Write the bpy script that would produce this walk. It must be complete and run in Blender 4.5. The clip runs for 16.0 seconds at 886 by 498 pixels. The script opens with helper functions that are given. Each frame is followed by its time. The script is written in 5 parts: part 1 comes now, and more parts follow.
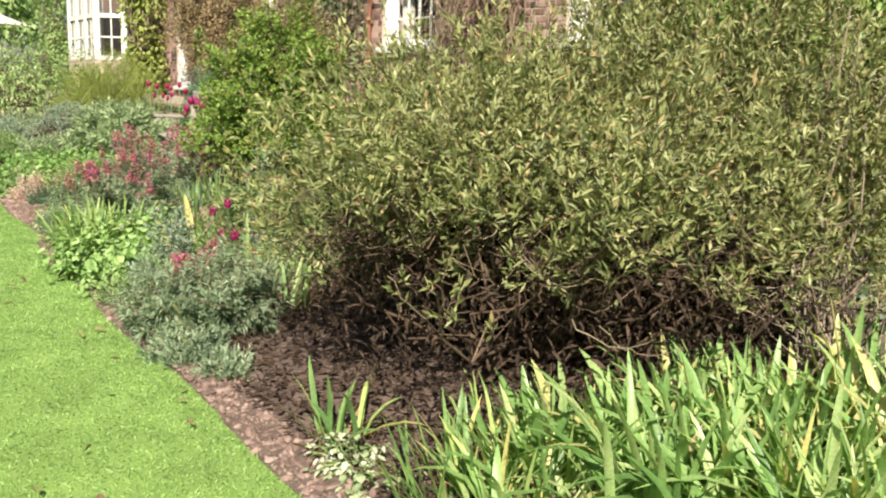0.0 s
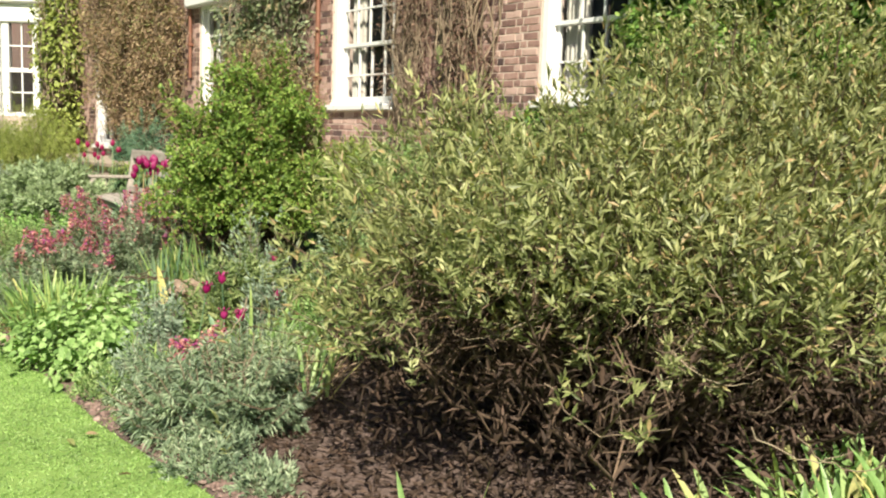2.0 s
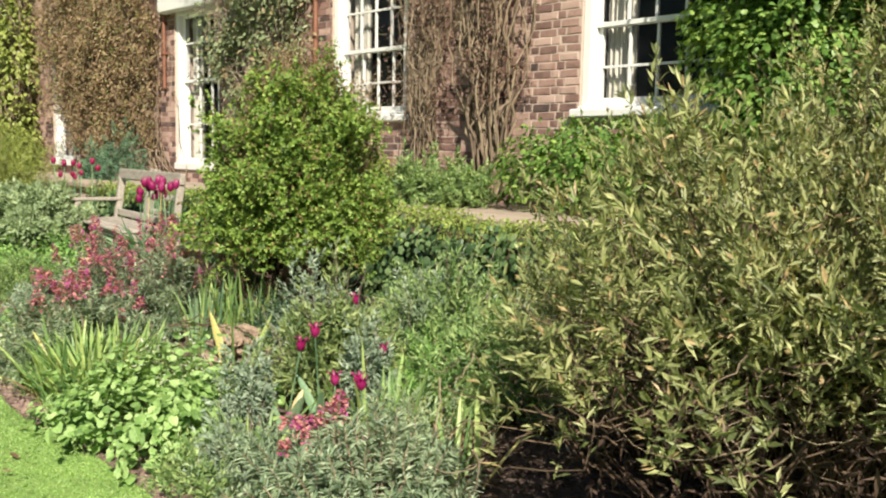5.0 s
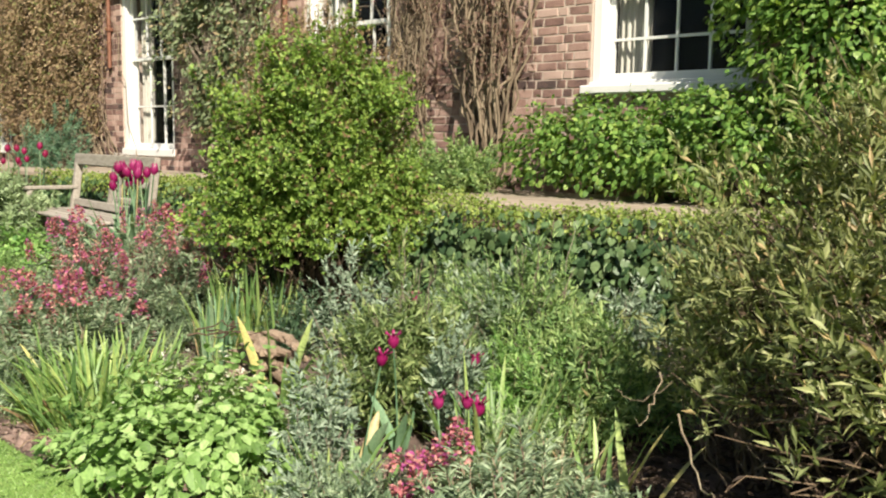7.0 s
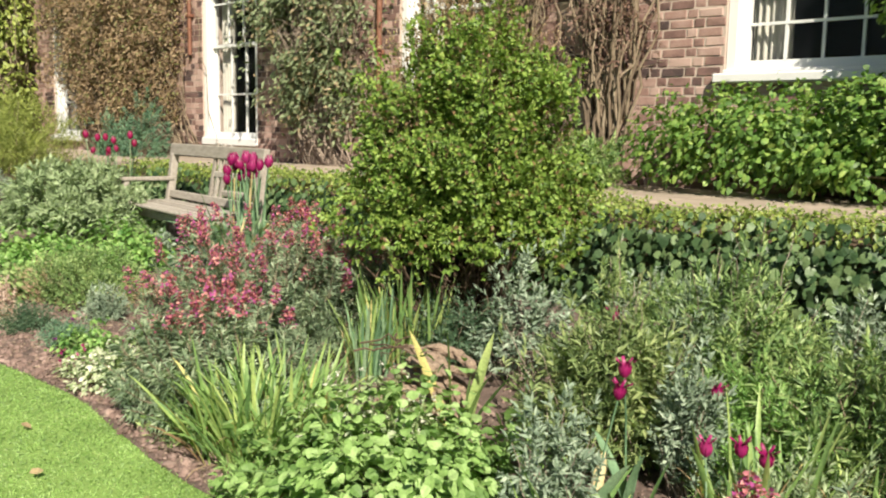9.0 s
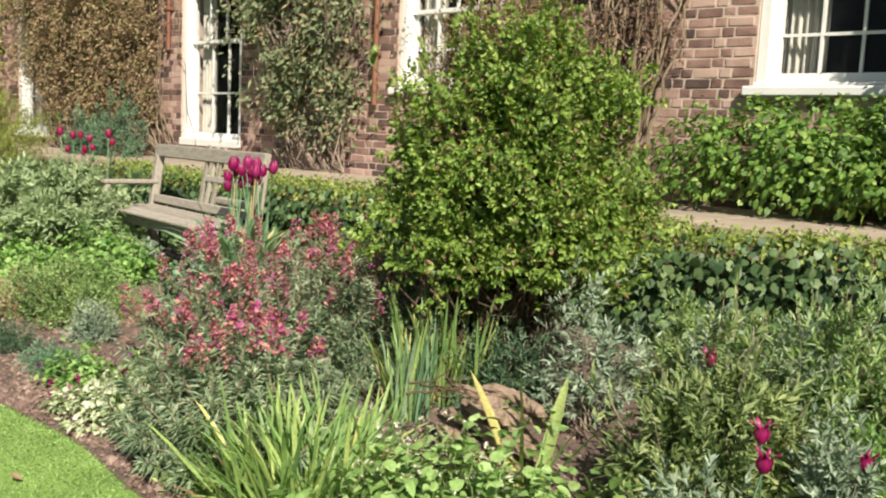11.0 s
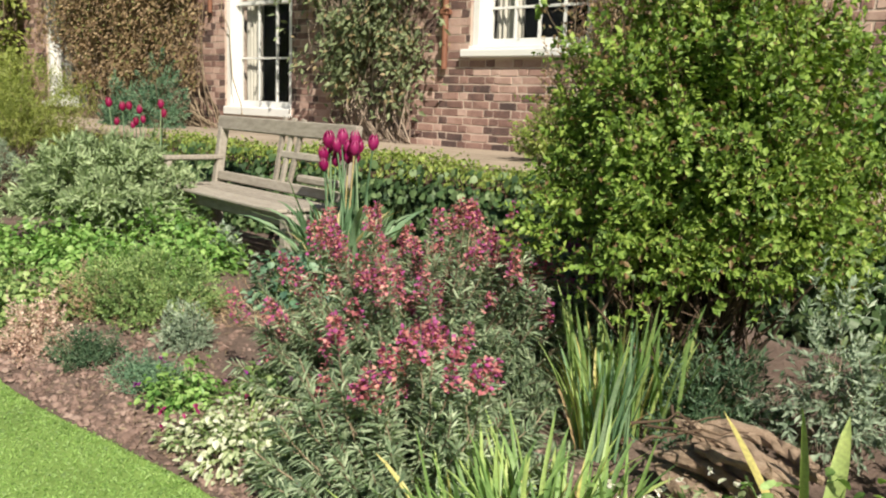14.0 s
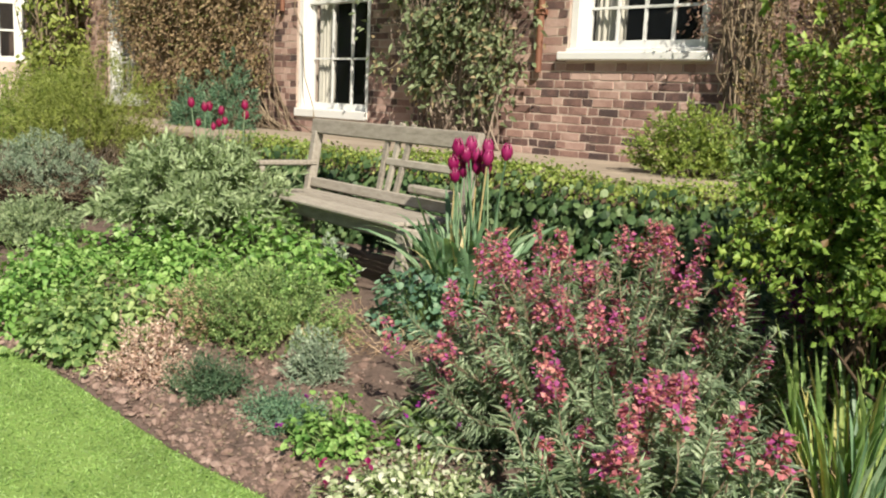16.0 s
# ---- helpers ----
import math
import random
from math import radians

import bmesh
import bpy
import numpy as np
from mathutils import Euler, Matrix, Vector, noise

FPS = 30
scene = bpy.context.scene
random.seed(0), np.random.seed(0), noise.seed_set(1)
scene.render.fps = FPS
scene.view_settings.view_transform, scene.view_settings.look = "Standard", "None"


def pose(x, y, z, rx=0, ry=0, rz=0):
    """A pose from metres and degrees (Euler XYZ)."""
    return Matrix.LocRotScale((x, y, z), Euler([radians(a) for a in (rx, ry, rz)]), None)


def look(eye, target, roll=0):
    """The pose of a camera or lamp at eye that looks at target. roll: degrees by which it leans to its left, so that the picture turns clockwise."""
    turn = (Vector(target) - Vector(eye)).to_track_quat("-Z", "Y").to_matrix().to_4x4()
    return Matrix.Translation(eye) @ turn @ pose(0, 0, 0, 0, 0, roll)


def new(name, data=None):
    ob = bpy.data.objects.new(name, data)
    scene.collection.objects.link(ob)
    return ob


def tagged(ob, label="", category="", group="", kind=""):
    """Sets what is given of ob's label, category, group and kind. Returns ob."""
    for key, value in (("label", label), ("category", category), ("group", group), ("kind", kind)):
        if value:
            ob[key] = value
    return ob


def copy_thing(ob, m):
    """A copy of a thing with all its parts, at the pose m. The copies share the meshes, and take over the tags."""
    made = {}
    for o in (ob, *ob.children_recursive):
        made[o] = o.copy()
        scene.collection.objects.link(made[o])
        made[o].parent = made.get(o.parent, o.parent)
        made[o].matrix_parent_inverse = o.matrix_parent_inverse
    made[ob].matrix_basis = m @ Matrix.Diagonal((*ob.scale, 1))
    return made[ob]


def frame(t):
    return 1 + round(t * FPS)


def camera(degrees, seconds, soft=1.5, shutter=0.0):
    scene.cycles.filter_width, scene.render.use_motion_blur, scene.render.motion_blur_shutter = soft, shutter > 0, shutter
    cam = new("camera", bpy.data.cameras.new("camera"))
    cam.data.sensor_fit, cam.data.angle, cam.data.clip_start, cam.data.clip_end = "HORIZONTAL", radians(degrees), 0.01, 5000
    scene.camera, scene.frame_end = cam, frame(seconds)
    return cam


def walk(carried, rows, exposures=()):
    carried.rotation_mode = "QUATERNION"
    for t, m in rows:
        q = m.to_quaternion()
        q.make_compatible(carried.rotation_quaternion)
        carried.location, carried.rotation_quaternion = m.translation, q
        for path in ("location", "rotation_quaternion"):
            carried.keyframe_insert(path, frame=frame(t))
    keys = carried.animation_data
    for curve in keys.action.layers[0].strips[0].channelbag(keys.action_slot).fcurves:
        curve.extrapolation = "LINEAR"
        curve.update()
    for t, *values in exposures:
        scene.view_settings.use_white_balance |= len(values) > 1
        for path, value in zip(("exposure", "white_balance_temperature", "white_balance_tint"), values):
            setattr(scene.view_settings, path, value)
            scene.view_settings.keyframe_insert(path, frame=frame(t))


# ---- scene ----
cam = camera(52.6, 16.0, soft=2.1)
PATH = [
    (0, (0.0, -0.015, 1.261), (-1.627, 1.09, 0.899), 2.0),
    (0.5, (-0.188, -0.074, 1.269), (-1.85, 0.998, 0.969), 1.6),
    (1, (-0.388, -0.1, 1.281), (-1.983, 1.09, 1.084), 0.9),
    (1.5, (-0.617, -0.202, 1.272), (-2.114, 1.109, 1.065), 0.9),
    (2, (-0.808, -0.226, 1.251), (-2.327, 1.054, 1.02), 2.0),
    (2.5, (-1.046, -0.188, 1.262), (-2.538, 1.13, 1.066), 1.8),
    (3, (-1.314, -0.233, 1.258), (-2.727, 1.17, 1.074), 0.5),
    (3.5, (-1.526, -0.29, 1.257), (-2.987, 1.06, 1.052), 0.4),
    (4, (-1.685, -0.247, 1.273), (-3.182, 1.066, 1.086), 0.3),
    (4.5, (-1.788, -0.273, 1.291), (-3.26, 1.066, 1.095), 0.7),
    (5, (-1.995, -0.357, 1.282), (-3.429, 1.021, 1.072), 1.1),
    (5.2, (-2.052, -0.4, 1.287), (-3.496, 0.966, 1.066), 1.2),
    (7.3, (-3.042, -0.321, 1.21), (-4.348, 1.176, 0.977), 0.8),
    (7.5, (-3.107, -0.304, 1.209), (-4.438, 1.172, 0.991), 0.9),
    (8, (-3.264, -0.299, 1.228), (-4.63, 1.149, 1.028), 1.3),
    (8.5, (-3.473, -0.396, 1.232), (-4.844, 1.041, 0.996), 1.1),
    (8.7, (-3.554, -0.447, 1.232), (-4.939, 0.972, 0.971), 1.0),
    (10.8, (-4.221, -0.325, 1.237), (-5.51, 1.185, 0.993), 2.5),
    (11, (-4.282, -0.353, 1.237), (-5.595, 1.135, 0.989), 2.6),
    (11.5, (-4.428, -0.365, 1.225), (-5.817, 1.049, 0.958), 2.8),
    (12, (-4.623, -0.334, 1.225), (-6.039, 1.043, 0.907), 2.6),
    (12.5, (-4.798, -0.364, 1.235), (-6.151, 1.072, 0.911), 2.2),
    (13, (-4.934, -0.417, 1.239), (-6.224, 1.083, 0.945), 2.2),
    (13.5, (-5.069, -0.366, 1.233), (-6.377, 1.118, 0.943), 2.7),
    (14, (-5.21, -0.249, 1.245), (-6.533, 1.215, 0.916), 1.9),
    (14.5, (-5.344, -0.235, 1.237), (-6.631, 1.257, 0.895), 2.2),
    (15, (-5.546, -0.307, 1.249), (-6.805, 1.215, 0.936), 1.8),
    (15.5, (-5.732, -0.336, 1.226), (-7.063, 1.128, 0.935), 2.3),
    (16, (-5.912, -0.291, 1.235), (-7.283, 1.128, 0.91), 2.7),
]
walk(cam, [(t, look(eye, target, roll)) for t, eye, target, roll in PATH], [(0, 1.05), (3, 1.03), (5, 0.92), (8, 0.92), (12, 0.74), (16, 0.67)])

# ---- world, sun ----
SUN_TO = Vector((0.66, -0.43, 0.66)).normalized()
world = bpy.data.worlds.new("world")
scene.world = world
world.use_nodes = True
wn = world.node_tree.nodes
sky = wn.new("ShaderNodeTexSky")
sky.sky_type = "NISHITA"
sky.sun_disc = False
sky.sun_elevation = math.asin(SUN_TO.z)
sky.sun_rotation = math.atan2(SUN_TO.x, SUN_TO.y)
wn["Background"].inputs["Strength"].default_value = 0.038
world.node_tree.links.new(sky.outputs[0], wn["Background"].inputs["Color"])
sun = new("sun", bpy.data.lights.new("sun", "SUN"))
sun.data.energy = 5.0
sun.data.angle = radians(0.5)
sun.data.color = (1.0, 0.91, 0.74)
sun.matrix_world = look(SUN_TO * 30, (0, 0, 0))

# ---- materials ----
rng = np.random.default_rng(7)


def node(nt, kind, **kw):
    n = nt.nodes.new(kind)
    for k, v in kw.items():
        n.inputs[k.replace("_", " ")].default_value = v
    return n


def ramp(nt, fac, stops):
    r = nt.nodes.new("ShaderNodeValToRGB")
    e = r.color_ramp.elements
    while len(e) < len(stops):
        e.new(0.5)
    for el, (p, c) in zip(e, stops):
        el.position, el.color = p, (*c, 1)
    nt.links.new(fac, r.inputs[0])
    return r.outputs[0]


def base_mat(name):
    m = bpy.data.materials.new(name)
    m.use_nodes = True
    nt = m.node_tree
    return m, nt, nt.nodes["Principled BSDF"], nt.nodes["Material Output"]


def mixc(nt, fac, a, b, mode="MIX"):
    n = nt.nodes.new("ShaderNodeMix")
    n.data_type, n.blend_type = "RGBA", mode
    for sock, v in ((n.inputs[0], fac), (n.inputs[6], a), (n.inputs[7], b)):
        if isinstance(v, bpy.types.NodeSocket):
            nt.links.new(v, sock)
        elif isinstance(v, (int, float)):
            sock.default_value = v
        else:
            sock.default_value = (*v, 1)
    return n.outputs[2]


def leaf_mat(name, dark, mid, light, glow=0.3, rough=0.45, dry=None, dry_share=0.0, spread=1.0, by_object=False):
    """Leaves: each leaf its own tone, patches over the plant, light let through."""
    m, nt, p, out = base_mat(name)
    geo = nt.nodes.new("ShaderNodeNewGeometry")
    rnd = nt.nodes.new("ShaderNodeObjectInfo").outputs["Random"] if by_object else geo.outputs["Random Per Island"]
    noi = node(nt, "ShaderNodeTexNoise", Scale=5.0, Detail=2.0)
    nt.links.new(geo.outputs["Position"], noi.inputs["Vector"])
    add = nt.nodes.new("ShaderNodeMath")
    add.operation = "MULTIPLY_ADD"
    nt.links.new(noi.outputs[0], add.inputs[0])
    add.inputs[1].default_value = 0.9
    sub = nt.nodes.new("ShaderNodeMath")
    sub.operation = "MULTIPLY_ADD"
    nt.links.new(rnd, sub.inputs[0])
    sub.inputs[1].default_value, sub.inputs[2].default_value = 0.75 * spread, -0.32
    nt.links.new(sub.outputs[0], add.inputs[2])
    col = ramp(nt, add.outputs[0], [(0.1, dark), (0.5, mid), (0.95, light)])
    if dry:
        gt = nt.nodes.new("ShaderNodeMath")
        gt.operation = "GREATER_THAN"
        mul = nt.nodes.new("ShaderNodeMath")
        mul.operation = "MULTIPLY_ADD"
        nt.links.new(rnd, mul.inputs[0])
        mul.inputs[1].default_value, mul.inputs[2].default_value = 37.7, 0.13
        fr = nt.nodes.new("ShaderNodeMath")
        fr.operation = "FRACT"
        nt.links.new(mul.outputs[0], fr.inputs[0])
        nt.links.new(fr.outputs[0], gt.inputs[0])
        gt.inputs[1].default_value = 1 - dry_share
        col = mixc(nt, gt.outputs[0], col, dry)
    fine = node(nt, "ShaderNodeTexNoise", Scale=90.0, Detail=2.0)
    nt.links.new(geo.outputs["Position"], fine.inputs["Vector"])
    col = mixc(nt, 0.35, col, ramp(nt, fine.outputs[0], [(0.3, (0.45, 0.45, 0.45)), (0.7, (1.35, 1.35, 1.25))]), "MULTIPLY")
    nt.links.new(col, p.inputs["Base Color"])
    p.inputs["Roughness"].default_value = rough
    tr = nt.nodes.new("ShaderNodeBsdfTranslucent")
    nt.links.new(mixc(nt, 1.0, col, (1.25, 1.3, 0.55), "MULTIPLY"), tr.inputs[0])
    mx = nt.nodes.new("ShaderNodeMixShader")
    mx.inputs[0].default_value = glow
    nt.links.new(p.outputs[0], mx.inputs[1])
    nt.links.new(tr.outputs[0], mx.inputs[2])
    nt.links.new(mx.outputs[0], out.inputs["Surface"])
    return m


def rough_mat(name, stops, scale=6.0, fine=60.0, rough=0.85, bump=0.3, stretch=(1, 1, 1), island=0.0, obj_random=0.0, depth=0.01):
    """Earth, wood, stone, paint: two scales of noise, relief, some tone by piece."""
    m, nt, p, out = base_mat(name)
    geo = nt.nodes.new("ShaderNodeNewGeometry")
    mp = nt.nodes.new("ShaderNodeMapping")
    mp.inputs["Scale"].default_value = stretch
    nt.links.new(geo.outputs["Position"], mp.inputs["Vector"])
    a = node(nt, "ShaderNodeTexNoise", Scale=scale, Detail=5.0, Roughness=0.6)
    b = node(nt, "ShaderNodeTexNoise", Scale=fine, Detail=4.0, Roughness=0.65)
    for n in (a, b):
        nt.links.new(mp.outputs[0], n.inputs["Vector"])
    s = nt.nodes.new("ShaderNodeMath")
    s.operation = "MULTIPLY_ADD"
    nt.links.new(b.outputs[0], s.inputs[0])
    s.inputs[1].default_value = 0.5
    h = nt.nodes.new("ShaderNodeMath")
    h.operation = "MULTIPLY_ADD"
    nt.links.new(a.outputs[0], h.inputs[0])
    h.inputs[1].default_value, h.inputs[2].default_value = 0.8, -0.15
    nt.links.new(h.outputs[0], s.inputs[2])
    val = s.outputs[0]
    if island or obj_random:
        src = geo.outputs["Random Per Island"] if island else nt.nodes.new("ShaderNodeObjectInfo").outputs["Random"]
        k = nt.nodes.new("ShaderNodeMath")
        k.operation = "MULTIPLY_ADD"
        nt.links.new(src, k.inputs[0])
        w = island or obj_random
        k.inputs[1].default_value = w
        k2 = nt.nodes.new("ShaderNodeMath")
        k2.operation = "ADD"
        nt.links.new(val, k2.inputs[0])
        k2.inputs[1].default_value = -w / 2
        nt.links.new(k2.outputs[0], k.inputs[2])
        val = k.outputs[0]
    nt.links.new(ramp(nt, val, stops), p.inputs["Base Color"])
    p.inputs["Roughness"].default_value = rough
    bp = node(nt, "ShaderNodeBump", Strength=bump, Distance=depth)
    nt.links.new(s.outputs[0], bp.inputs["Height"])
    nt.links.new(bp.outputs[0], p.inputs["Normal"])
    return m


BRICK_TONES = [(0.02, (0.062, 0.042, 0.042)), (0.3, (0.17, 0.098, 0.086)), (0.6, (0.29, 0.178, 0.152)), (0.95, (0.44, 0.31, 0.27))]
M = {
    "brick": rough_mat("brick_clay", BRICK_TONES, 5, 70, 0.9, 0.5, obj_random=0.95, depth=0.006),
    "brick_far": rough_mat("brick_clay_joined", BRICK_TONES, 5, 70, 0.9, 0.5, island=0.95, depth=0.006),
    "mortar": rough_mat("lime_mortar", [(0.2, (0.36, 0.28, 0.24)), (0.8, (0.55, 0.45, 0.39))], 4, 120, 0.95, 0.4),
    "white": rough_mat("white_gloss_paint", [(0.1, (0.590, 0.598, 0.608)), (0.5, (0.698, 0.698, 0.698))], 3, 40, 0.4, 0.05),
    "soil": rough_mat("garden_soil", [(0.1, (0.048, 0.034, 0.029)), (0.5, (0.138, 0.096, 0.081)), (0.9, (0.24, 0.18, 0.153))], 7, 55, 0.95, 1.0, depth=0.03),
    "clod": rough_mat("soil_clods", [(0.1, (0.085, 0.057, 0.048)), (0.5, (0.222, 0.149, 0.127)), (0.9, (0.385, 0.288, 0.253))], 9, 80, 0.95, 0.8, island=0.5, depth=0.01),
    "turf": rough_mat("turf_base", [(0.15, (0.098, 0.160, 0.035)), (0.5, (0.179, 0.291, 0.066)), (0.9, (0.268, 0.405, 0.106))], 2.5, 70, 0.9, 0.8, depth=0.02),
    "paving": rough_mat("sandstone_paving", [(0.1, (0.179, 0.144, 0.114)), (0.5, (0.316, 0.259, 0.206)), (0.9, (0.431, 0.360, 0.297))], 4, 60, 0.9, 0.3, obj_random=0.2),
    "teak": rough_mat("weathered_teak", [(0.15, (0.165, 0.142, 0.122)), (0.5, (0.315, 0.283, 0.248)), (0.9, (0.455, 0.42, 0.375))], 9, 90, 0.85, 0.5, stretch=(1, 5, 5), obj_random=0.25, depth=0.004),
    "bark": rough_mat("grey_brown_twigs", [(0.15, (0.090, 0.066, 0.046)), (0.5, (0.205, 0.154, 0.106)), (0.9, (0.344, 0.282, 0.202))], 8, 80, 0.9, 0.5, island=0.5),
    # Dark bark; on stems inside crowns the tone also stands for shade.
    "bark_dark": rough_mat("dark_and_shaded_brown_twigs", [(0.15, (0.035, 0.022, 0.015)), (0.5, (0.085, 0.055, 0.036)), (0.9, (0.16, 0.11, 0.075))], 8, 80, 0.95, 0.5, island=0.5),
    "bark_grey": rough_mat("grey_stems", [(0.15, (0.136, 0.102, 0.085)), (0.5, (0.255, 0.200, 0.162)), (0.9, (0.399, 0.332, 0.272))], 8, 80, 0.9, 0.5, island=0.5),
    "log": rough_mat("dry_split_timber", [(0.2, (0.11, 0.07, 0.048)), (0.5, (0.36, 0.26, 0.19)), (0.9, (0.58, 0.46, 0.36))], 6, 50, 0.9, 0.9, stretch=(2, 7, 7), island=0.3, depth=0.02),
    "iron": rough_mat("rust_brown_pipe_paint", [(0.2, (0.143, 0.056, 0.033)), (0.8, (0.234, 0.105, 0.066))], 6, 60, 0.6, 0.2),
    # Near-black so the unlit look of the interior is in the colour.
    "room": rough_mat("room_dimness_plaster", [(0.2, (0.05, 0.045, 0.04)), (0.8, (0.08, 0.07, 0.06))], 2, 20, 0.9, 0.1),
    "curtain": rough_mat("pale_curtain_cloth", [(0.2, (0.55, 0.53, 0.48)), (0.8, (0.72, 0.7, 0.64))], 4, 200, 0.95, 0.2),
    "olive": leaf_mat("olive_shrub_leaves", (0.078, 0.098, 0.036), (0.218, 0.25, 0.10), (0.45, 0.46, 0.225), 0.3, 0.5, (0.43, 0.32, 0.17), 0.06),
    "bright": leaf_mat("bright_round_leaves", (0.06, 0.118, 0.022), (0.178, 0.29, 0.052), (0.32, 0.42, 0.095), 0.25, 0.55, (0.20, 0.13, 0.065), 0.08),
    "hydrangea": leaf_mat("climber_fresh_leaves", (0.055, 0.12, 0.026), (0.15, 0.285, 0.06), (0.34, 0.46, 0.12), 0.35, 0.5),
    "ivy": leaf_mat("ivy_leaves", (0.027, 0.062, 0.025), (0.075, 0.139, 0.053), (0.199, 0.279, 0.126), 0.15, 0.5),
    "hedge_top": leaf_mat("hedge_young_leaves", (0.10, 0.155, 0.033), (0.235, 0.325, 0.075), (0.43, 0.49, 0.15), 0.35, 0.45),
    # Lighter olive tone, partly sunlight on the large shrub's tips.
    "pale_olive": leaf_mat("pale_sunlit_olive_leaves", (0.12, 0.15, 0.055), (0.28, 0.32, 0.135), (0.50, 0.52, 0.26), 0.35, 0.5),
    "deep": leaf_mat("deep_green_lance_leaves", (0.075, 0.12, 0.045), (0.19, 0.265, 0.10), (0.40, 0.46, 0.21), 0.3, 0.5),
    "iris": leaf_mat("strap_leaves", (0.115, 0.215, 0.075), (0.25, 0.40, 0.135), (0.50, 0.60, 0.22), 0.35, 0.45, (0.60, 0.55, 0.22), 0.1, by_object=True),
    "iris_blue": leaf_mat("blue_green_blades", (0.094, 0.182, 0.101), (0.199, 0.338, 0.203), (0.373, 0.494, 0.321), 0.3, 0.45, (0.559, 0.468, 0.254), 0.07, by_object=True),
    "strap": leaf_mat("glossy_strap_leaves", (0.12, 0.235, 0.07), (0.265, 0.43, 0.145), (0.50, 0.58, 0.29), 0.35, 0.4, (0.52, 0.51, 0.23), 0.08, by_object=True),
    "lime": leaf_mat("lime_mound_leaves", (0.085, 0.20, 0.045), (0.215, 0.395, 0.105), (0.40, 0.58, 0.21), 0.35, 0.5),
    "pale": leaf_mat("pale_downy_leaves", (0.105, 0.200, 0.053), (0.234, 0.381, 0.115), (0.399, 0.560, 0.236), 0.3, 0.6),
    "green": leaf_mat("mid_green_leaves", (0.086, 0.162, 0.058), (0.207, 0.325, 0.116), (0.433, 0.535, 0.233), 0.3, 0.5),
    "dark": leaf_mat("dark_green_leaves", (0.031, 0.072, 0.039), (0.074, 0.138, 0.078), (0.160, 0.240, 0.140), 0.25, 0.45),
    "grey": leaf_mat("grey_green_leaves", (0.120, 0.171, 0.094), (0.255, 0.342, 0.191), (0.483, 0.574, 0.365), 0.25, 0.6),
    "sage": leaf_mat("sage_leaves", (0.125, 0.18, 0.088), (0.268, 0.357, 0.194), (0.47, 0.57, 0.36), 0.25, 0.65),
    "silver": leaf_mat("silver_leaves", (0.12, 0.175, 0.12), (0.232, 0.308, 0.23), (0.41, 0.485, 0.385), 0.2, 0.7),
    "euphorbia": leaf_mat("blue_green_leaves", (0.055, 0.125, 0.089), (0.122, 0.237, 0.152), (0.255, 0.388, 0.254), 0.25, 0.5),
    "wallflower": leaf_mat("wallflower_leaves", (0.095, 0.15, 0.095), (0.21, 0.29, 0.178), (0.43, 0.51, 0.36), 0.25, 0.55),
    "variegated": leaf_mat("cream_edged_leaves", (0.180, 0.264, 0.114), (0.450, 0.517, 0.329), (0.720, 0.720, 0.643), 0.3, 0.55),
    "climber": leaf_mat("dull_climber_leaves", (0.07, 0.10, 0.045), (0.17, 0.212, 0.115), (0.33, 0.39, 0.22), 0.25, 0.6, (0.32, 0.25, 0.15), 0.14),
    "russet": leaf_mat("russet_climber_leaves", (0.13, 0.083, 0.05), (0.262, 0.178, 0.108), (0.43, 0.325, 0.20), 0.25, 0.6, (0.222, 0.243, 0.090), 0.14),
    "golden_ivy": leaf_mat("yellow_green_ivy", (0.095, 0.131, 0.026), (0.237, 0.285, 0.066), (0.399, 0.456, 0.132), 0.3, 0.5),
    "rust_dark": leaf_mat("dark_rusty_leaves", (0.075, 0.04, 0.032), (0.165, 0.092, 0.07), (0.30, 0.19, 0.145), 0.2, 0.6),
    "grass": leaf_mat("lawn_grass", (0.15, 0.255, 0.08), (0.295, 0.46, 0.155), (0.44, 0.615, 0.245), 0.4, 0.5, (0.46, 0.58, 0.26), 0.04),
    "straw_blade": leaf_mat("dry_straw_blades", (0.150, 0.094, 0.049), (0.285, 0.194, 0.105), (0.413, 0.310, 0.175), 0.2, 0.8, by_object=True),
    "straw": leaf_mat("dry_straw_stems", (0.270, 0.179, 0.112), (0.486, 0.345, 0.240), (0.702, 0.552, 0.416), 0.2, 0.8),
    "pink": leaf_mat("pink_red_petals", (0.28, 0.055, 0.10), (0.54, 0.195, 0.235), (0.70, 0.38, 0.34), 0.3, 0.6, (0.40, 0.08, 0.28), 0.33),
    "sedum": leaf_mat("pinkish_sedum_leaves", (0.33, 0.21, 0.185), (0.56, 0.41, 0.36), (0.76, 0.64, 0.58), 0.2, 0.7),
    "magenta": leaf_mat("magenta_petals", (0.17, 0.006, 0.072), (0.31, 0.011, 0.122), (0.47, 0.06, 0.24), 0.35, 0.4),
    "crimson": leaf_mat("crimson_petals", (0.188, 0.005, 0.048), (0.315, 0.011, 0.080), (0.420, 0.027, 0.160), 0.35, 0.4),
    "purple": leaf_mat("purple_petals", (0.16, 0.015, 0.2), (0.28, 0.03, 0.3), (0.42, 0.08, 0.42), 0.3, 0.5),
    "white_petal": leaf_mat("white_petals", (0.6, 0.6, 0.55), (0.75, 0.74, 0.7), (0.82, 0.82, 0.8), 0.3, 0.6),
    # Litter and inner leaves near-black, with the shrub's shade in the colour.
    "shade_litter": leaf_mat("fallen_leaves", (0.022, 0.012, 0.007), (0.050, 0.030, 0.019), (0.101, 0.062, 0.044), 0.1, 0.8),
}
